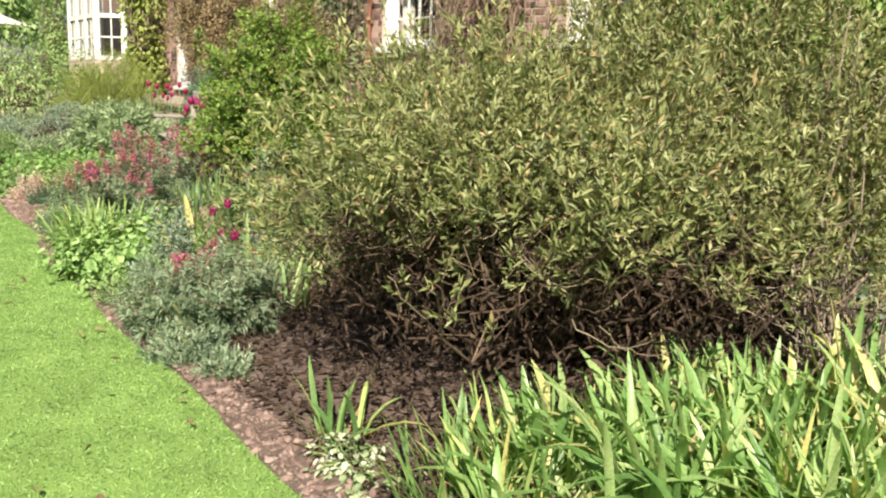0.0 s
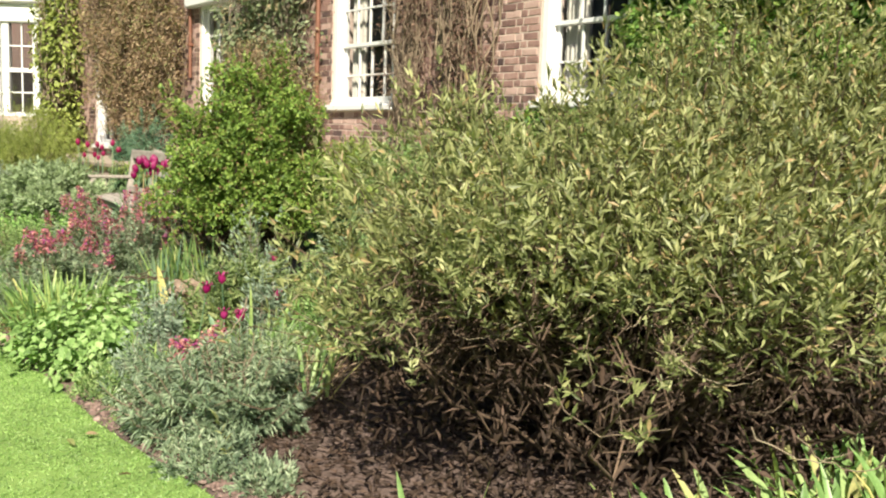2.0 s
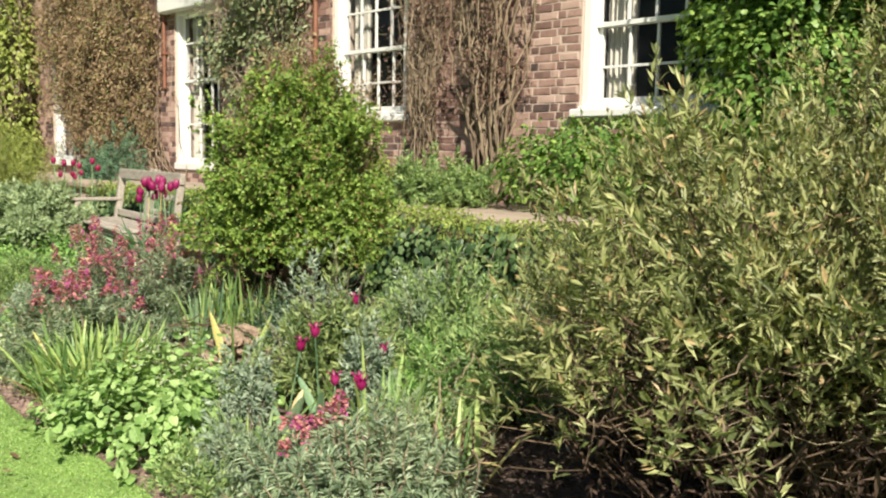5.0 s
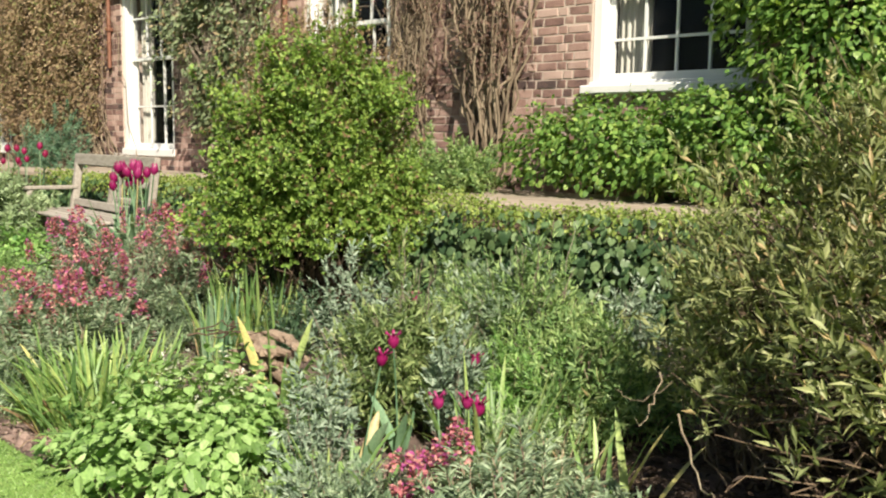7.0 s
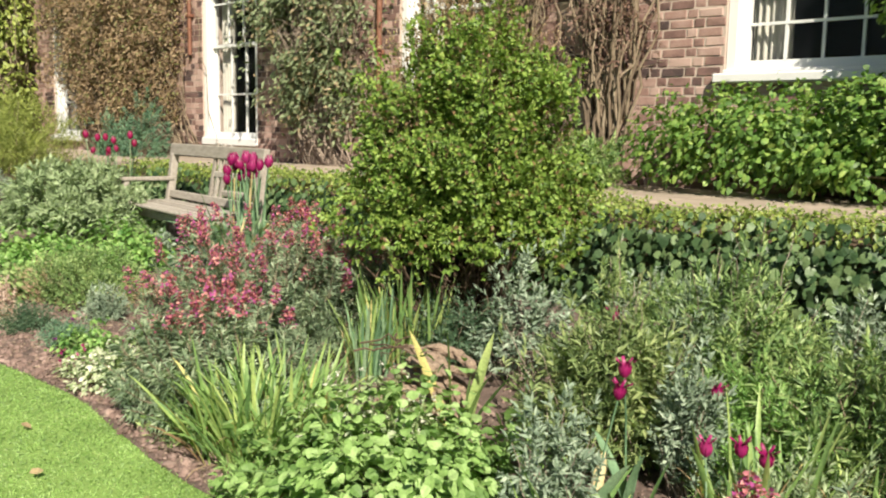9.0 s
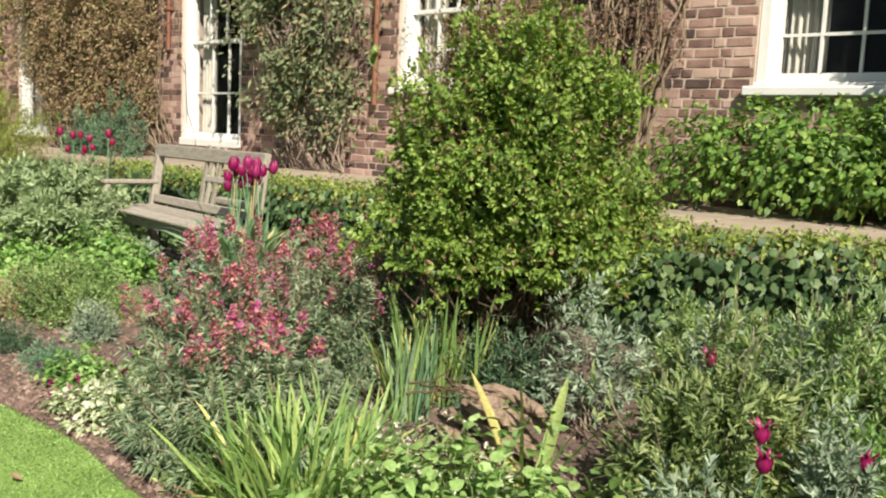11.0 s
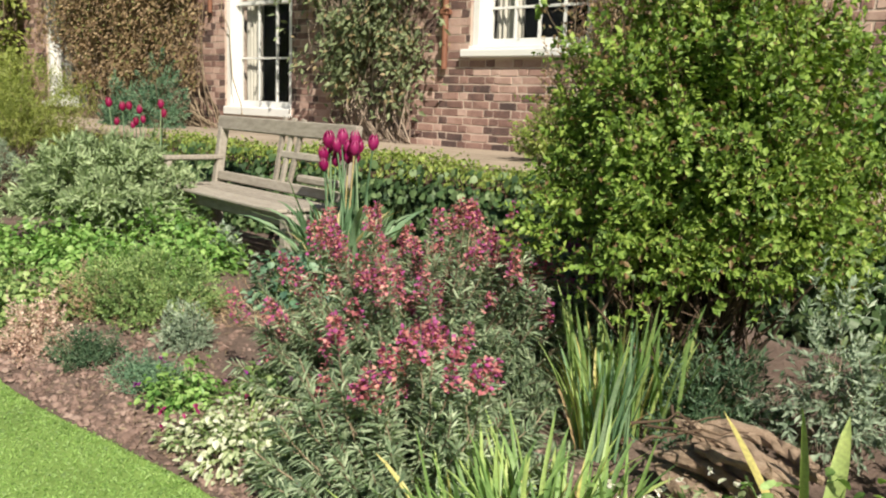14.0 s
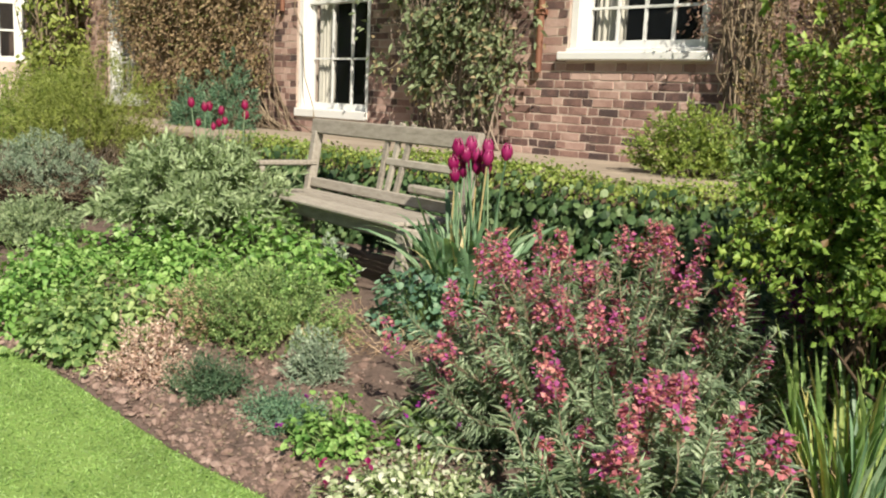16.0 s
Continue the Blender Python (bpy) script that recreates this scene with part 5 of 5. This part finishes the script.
way = np.stack([rng.normal(0, 0.6, n), np.where(face, -0.3, 0.0) + rng.normal(0, 0.3, n), np.where(face, -0.8, 0.3) + rng.normal(0, 0.3, n)], 1)
upv = np.stack([np.zeros(n), np.where(face, -1.0, -0.2), np.where(face, 0.4, 1.0)], 1)
sizes = 0.032 + 0.038 * rng.random(n)
face = face & ~((hz > 0.7) & (rng.random(n) < 0.75))
np_part("foliage", leaves(pos[face], way[face], sizes[face], sizes[face] * 0.9, "oval", 0.1, 0.15, up=upv[face], two=True), "ivy", hp, kind="stuff")
np_part("young_foliage", leaves(pos[~face], way[~face], sizes[~face] * 0.6, sizes[~face] * 0.4, "oval", 0.1, 0.2, up=upv[~face], two="kite"), "hedge_top", hp, "yellow-green clipped top growth", kind="stuff")
# Solid block added inside the hedge, dark brown behind the leaf gaps.
part("hedge_core", box((-7, 0.1, -0.1), (7.0, 0.5, 0.6), bevel=0.03), "bark_dark", hp, "dark filler block behind the hedge leaves")

# on the terrace, against the house
crowd("climbing_hydrangea", "lush climber with broad fresh green leaves below and beside the window", [(-6.6, 5.75, 1.15, 1.0, 0.42, 0.45), (-5.6, 5.7, 1.15, 0.9, 0.45, 0.5), (-4.9, 5.75, 1.9, 0.75, 0.45, 0.9), (-4.2, 5.7, 1.3, 0.9, 0.5, 0.7), (-4.5, 5.75, 3.0, 0.85, 0.45, 1.0), (-3.3, 5.7, 2.2, 0.9, 0.5, 1.2), (-5.0, 5.85, 3.7, 0.7, 0.35, 0.6), (-5.5, 5.95, 2.3, 0.4, 0.18, 0.45), (-5.15, 5.95, 3.1, 0.6, 0.2, 0.75), (-2.2, 5.6, 1.6, 1.0, 0.6, 1.1), (-1.0, 5.6, 1.8, 1.0, 0.6, 1.2)], 4600, "hydrangea", (0.05, 0.04), "oval", "climber", trunk_at=(-4.9, 5.95, TERRACE), two=True)
for x, y, r, h in ((-8.45, 5.45, 0.36, 0.45), (-7.85, 5.5, 0.34, 0.4)):
    shrub("green_spurge", "mid-green leafy spurge with whorled leaves on the terrace", x, y, (r, r, h), 240, 24, "green", (0.056, 0.016), base=0.08, seed=x, z=TERRACE - 0.14, stem=0.12, stems=40, twigs=0, trunk=0.006, amount=0.55, group="green spurges on the terrace")
for x, y, r, h in ((-15.1, 5.5, 0.42, 0.75), (-15.8, 5.4, 0.36, 0.5)):
    shrub("spurge", "blue-green spurge with whorled narrow leaves on the terrace", x, y, (r, r, h), 240, 26, "euphorbia", (0.05, 0.011), base=0.08, seed=x, z=TERRACE - 0.14, stem=0.12, stems=40, twigs=0, trunk=0.006, amount=0.55, group="spurges on the terrace")
shrub("green_spurge", "yellow-green domed spurge against the brick wall", -9.0, 5.35, (0.5, 0.42, 0.42), 700, 14, "hedge_top", (0.036, 0.014), "oval", base=0.1, seed=3.9, z=TERRACE - 0.14, stems=30, twigs=0, trunk=0.006)
climber("wall_climber", "bare brown climber with a forked grey trunk on the brick wall", -8.75, -7.35, 1.5, 5.2, -8.08, 40, 5200, "rust_dark", (0.036, 0.018), depth=0.3, thick=0.016, bark="bark", gaps=0.0, seed=1.0, tight=0.03)
climber("wall_climber", "bare twiggy brown climber beside the window", -9.4, -8.5, 1.4, 5.2, -9.0, 46, 5600, "rust_dark", (0.036, 0.018), depth=0.3, thick=0.009, bark="bark", gaps=0.05, seed=6.0)
climber("wall_climber", "grey-green climbing rose on the brick wall", -13.08, -10.95, 0.9, 5.4, -11.95, 200, 27000, "climber", (0.068, 0.038), depth=0.6, bark="bark_grey", gaps=0.22, seed=4.0)
climber("wall_climber", "brown climber grown across the far window", -19.2, -16.6, 0.9, 5.4, -17.6, 70, 16000, "russet", (0.05, 0.03), depth=0.5, gaps=0.6, seed=19.0)
climber("wall_climber", "dense brown climber covering the far brick wall", -19.3, -15.0, 0.9, 5.6, -15.6, 120, 34000, "russet", (0.05, 0.03), depth=0.4, gaps=0.7, seed=9.0)
crowd("golden_ivy", "column of yellow-green ivy on the house corner", [(-20.6, 5.8, 1.4, 0.75, 0.5, 1.3), (-20.7, 5.8, 3.2, 0.8, 0.5, 1.5), (-20.6, 5.8, 5.2, 0.8, 0.5, 1.4)], 900, "golden_ivy", (0.09, 0.07), "oval", "ivy")

crowd("bay_laurel", "dark green shrub beside the bay window", [(-27.3, 5.3, 1.4, 0.9, 0.6, 1.9), (-27.5, 5.3, 3.4, 0.8, 0.6, 1.3)], 900, "green", (0.09, 0.05))
par = thing("parasol", "open off-white garden parasol at the end of the garden", "parasol", (-26.0, 3.1, 0.0))
np_part("pole", tubes(np.array([[[0, 0, 0], [0, 0, 1.4], [0, 0, 2.75]]], float), np.full(3, 0.025), 8), "teak", par, smooth=True)
bm = bmesh.new()
bmesh.ops.create_cone(bm, cap_ends=False, segments=8, radius1=1.35, radius2=0.03, depth=0.5, matrix=Matrix.Translation((0, 0, 2.6)))
bmesh.ops.solidify(bm, geom=bm.faces[:], thickness=0.01)
part("canopy", bm, "curtain", par)
# far trees closing the garden
for x, y, h, r, sd in ((-34, 3.5, 6, 3.2, 1), (-38, 9, 9, 4, 2), (-42, -6, 9, 4.5, 3), (-45, 1, 10, 5, 4), (-36, -13, 8, 4, 5)):
    crowd("garden_tree", "broad green tree at the end of the garden", [(x, y, h * 0.55, r, r, h * 0.32), (x + r * 0.5, y - r * 0.4, h * 0.4, r * 0.7, r * 0.7, h * 0.25), (x - r * 0.4, y + r * 0.5, h * 0.75, r * 0.6, r * 0.6, h * 0.22)], 190, "green", (0.28, 0.16), "oval", "tree", trunk_at=(x, y, 0.0), two="kite")

# ---- bricks, laid in header and stretcher by turns ----
far_v, far_f, count = [], [], 0
PIECE = {}
cube_v = np.array([[x, y, z] for x in (0, 1) for y in (0, 1) for z in (0, 1)], float)
cube_f = np.array([[0, 1, 5, 4], [0, 2, 3, 1], [4, 5, 7, 6], [1, 3, 7, 5], [0, 4, 6, 2]])
course = 0
z = 0.79
while z < 5.2:
    x = X0 + (0.0 if course % 2 else -0.17)
    k = course
    while x < 1.0:
        ln = 0.2 if k % 2 else 0.095
        a, b = x, x + ln
        clear = True
        for o0, o1, l0, h0 in OPEN:
            if z + 0.066 > l0 - 0.005 and z < h0 and b > o0 and a < o1:
                if a < o0 - 0.03:
                    b = o0 - 0.004
                elif b > o1 + 0.03:
                    a = o1 + 0.004
                else:
                    clear = False
        if clear:
            proud = 0.001 + 0.004 * random.random()
            near = (-11.5 < a < -8.75 and z < 1.62) or (-7.75 < a < -7.1 and 1.2 < z < 2.7)
            if near:
                key = (round(b - a, 2), int(random.random() * 4))
                if key not in PIECE:
                    bmb = box((0, -0.012, 0), (key[0], 0.03, 0.066), bevel=0.006)
                    for v in bmb.verts:
                        v.co += Vector((random.uniform(-1, 1), random.uniform(-0.6, 0.6), random.uniform(-1, 1))) * 0.005
                    me = bpy.data.meshes.new("brick")
                    bmb.to_mesh(me)
                    bmb.free()
                    me.materials.append(M["brick"])
                    PIECE[key] = me
                ob = new("brick", PIECE[key])
                ob.parent = house
                ob.location = (a, WALL_Y + 0.016 - proud, z)
                ob.rotation_euler = (0, random.gauss(0, 0.008), 0)
            else:
                v = cube_v * [b - a, 0.03, 0.066] + [a, WALL_Y + 0.004 - proud * 0.7, z] + rng.normal(0, 0.0035, (8, 3)) * [1, 0, 1]
                far_v.append(v)
                far_f.append(cube_f + count)
                count += 8
        x += ln + 0.011
        k += 1
    z += 0.076
    course += 1
np_part("brickwork", (np.concatenate(far_v), np.concatenate(far_f)), "brick_far", house, "weathered red and brown bricks", kind="stuff")
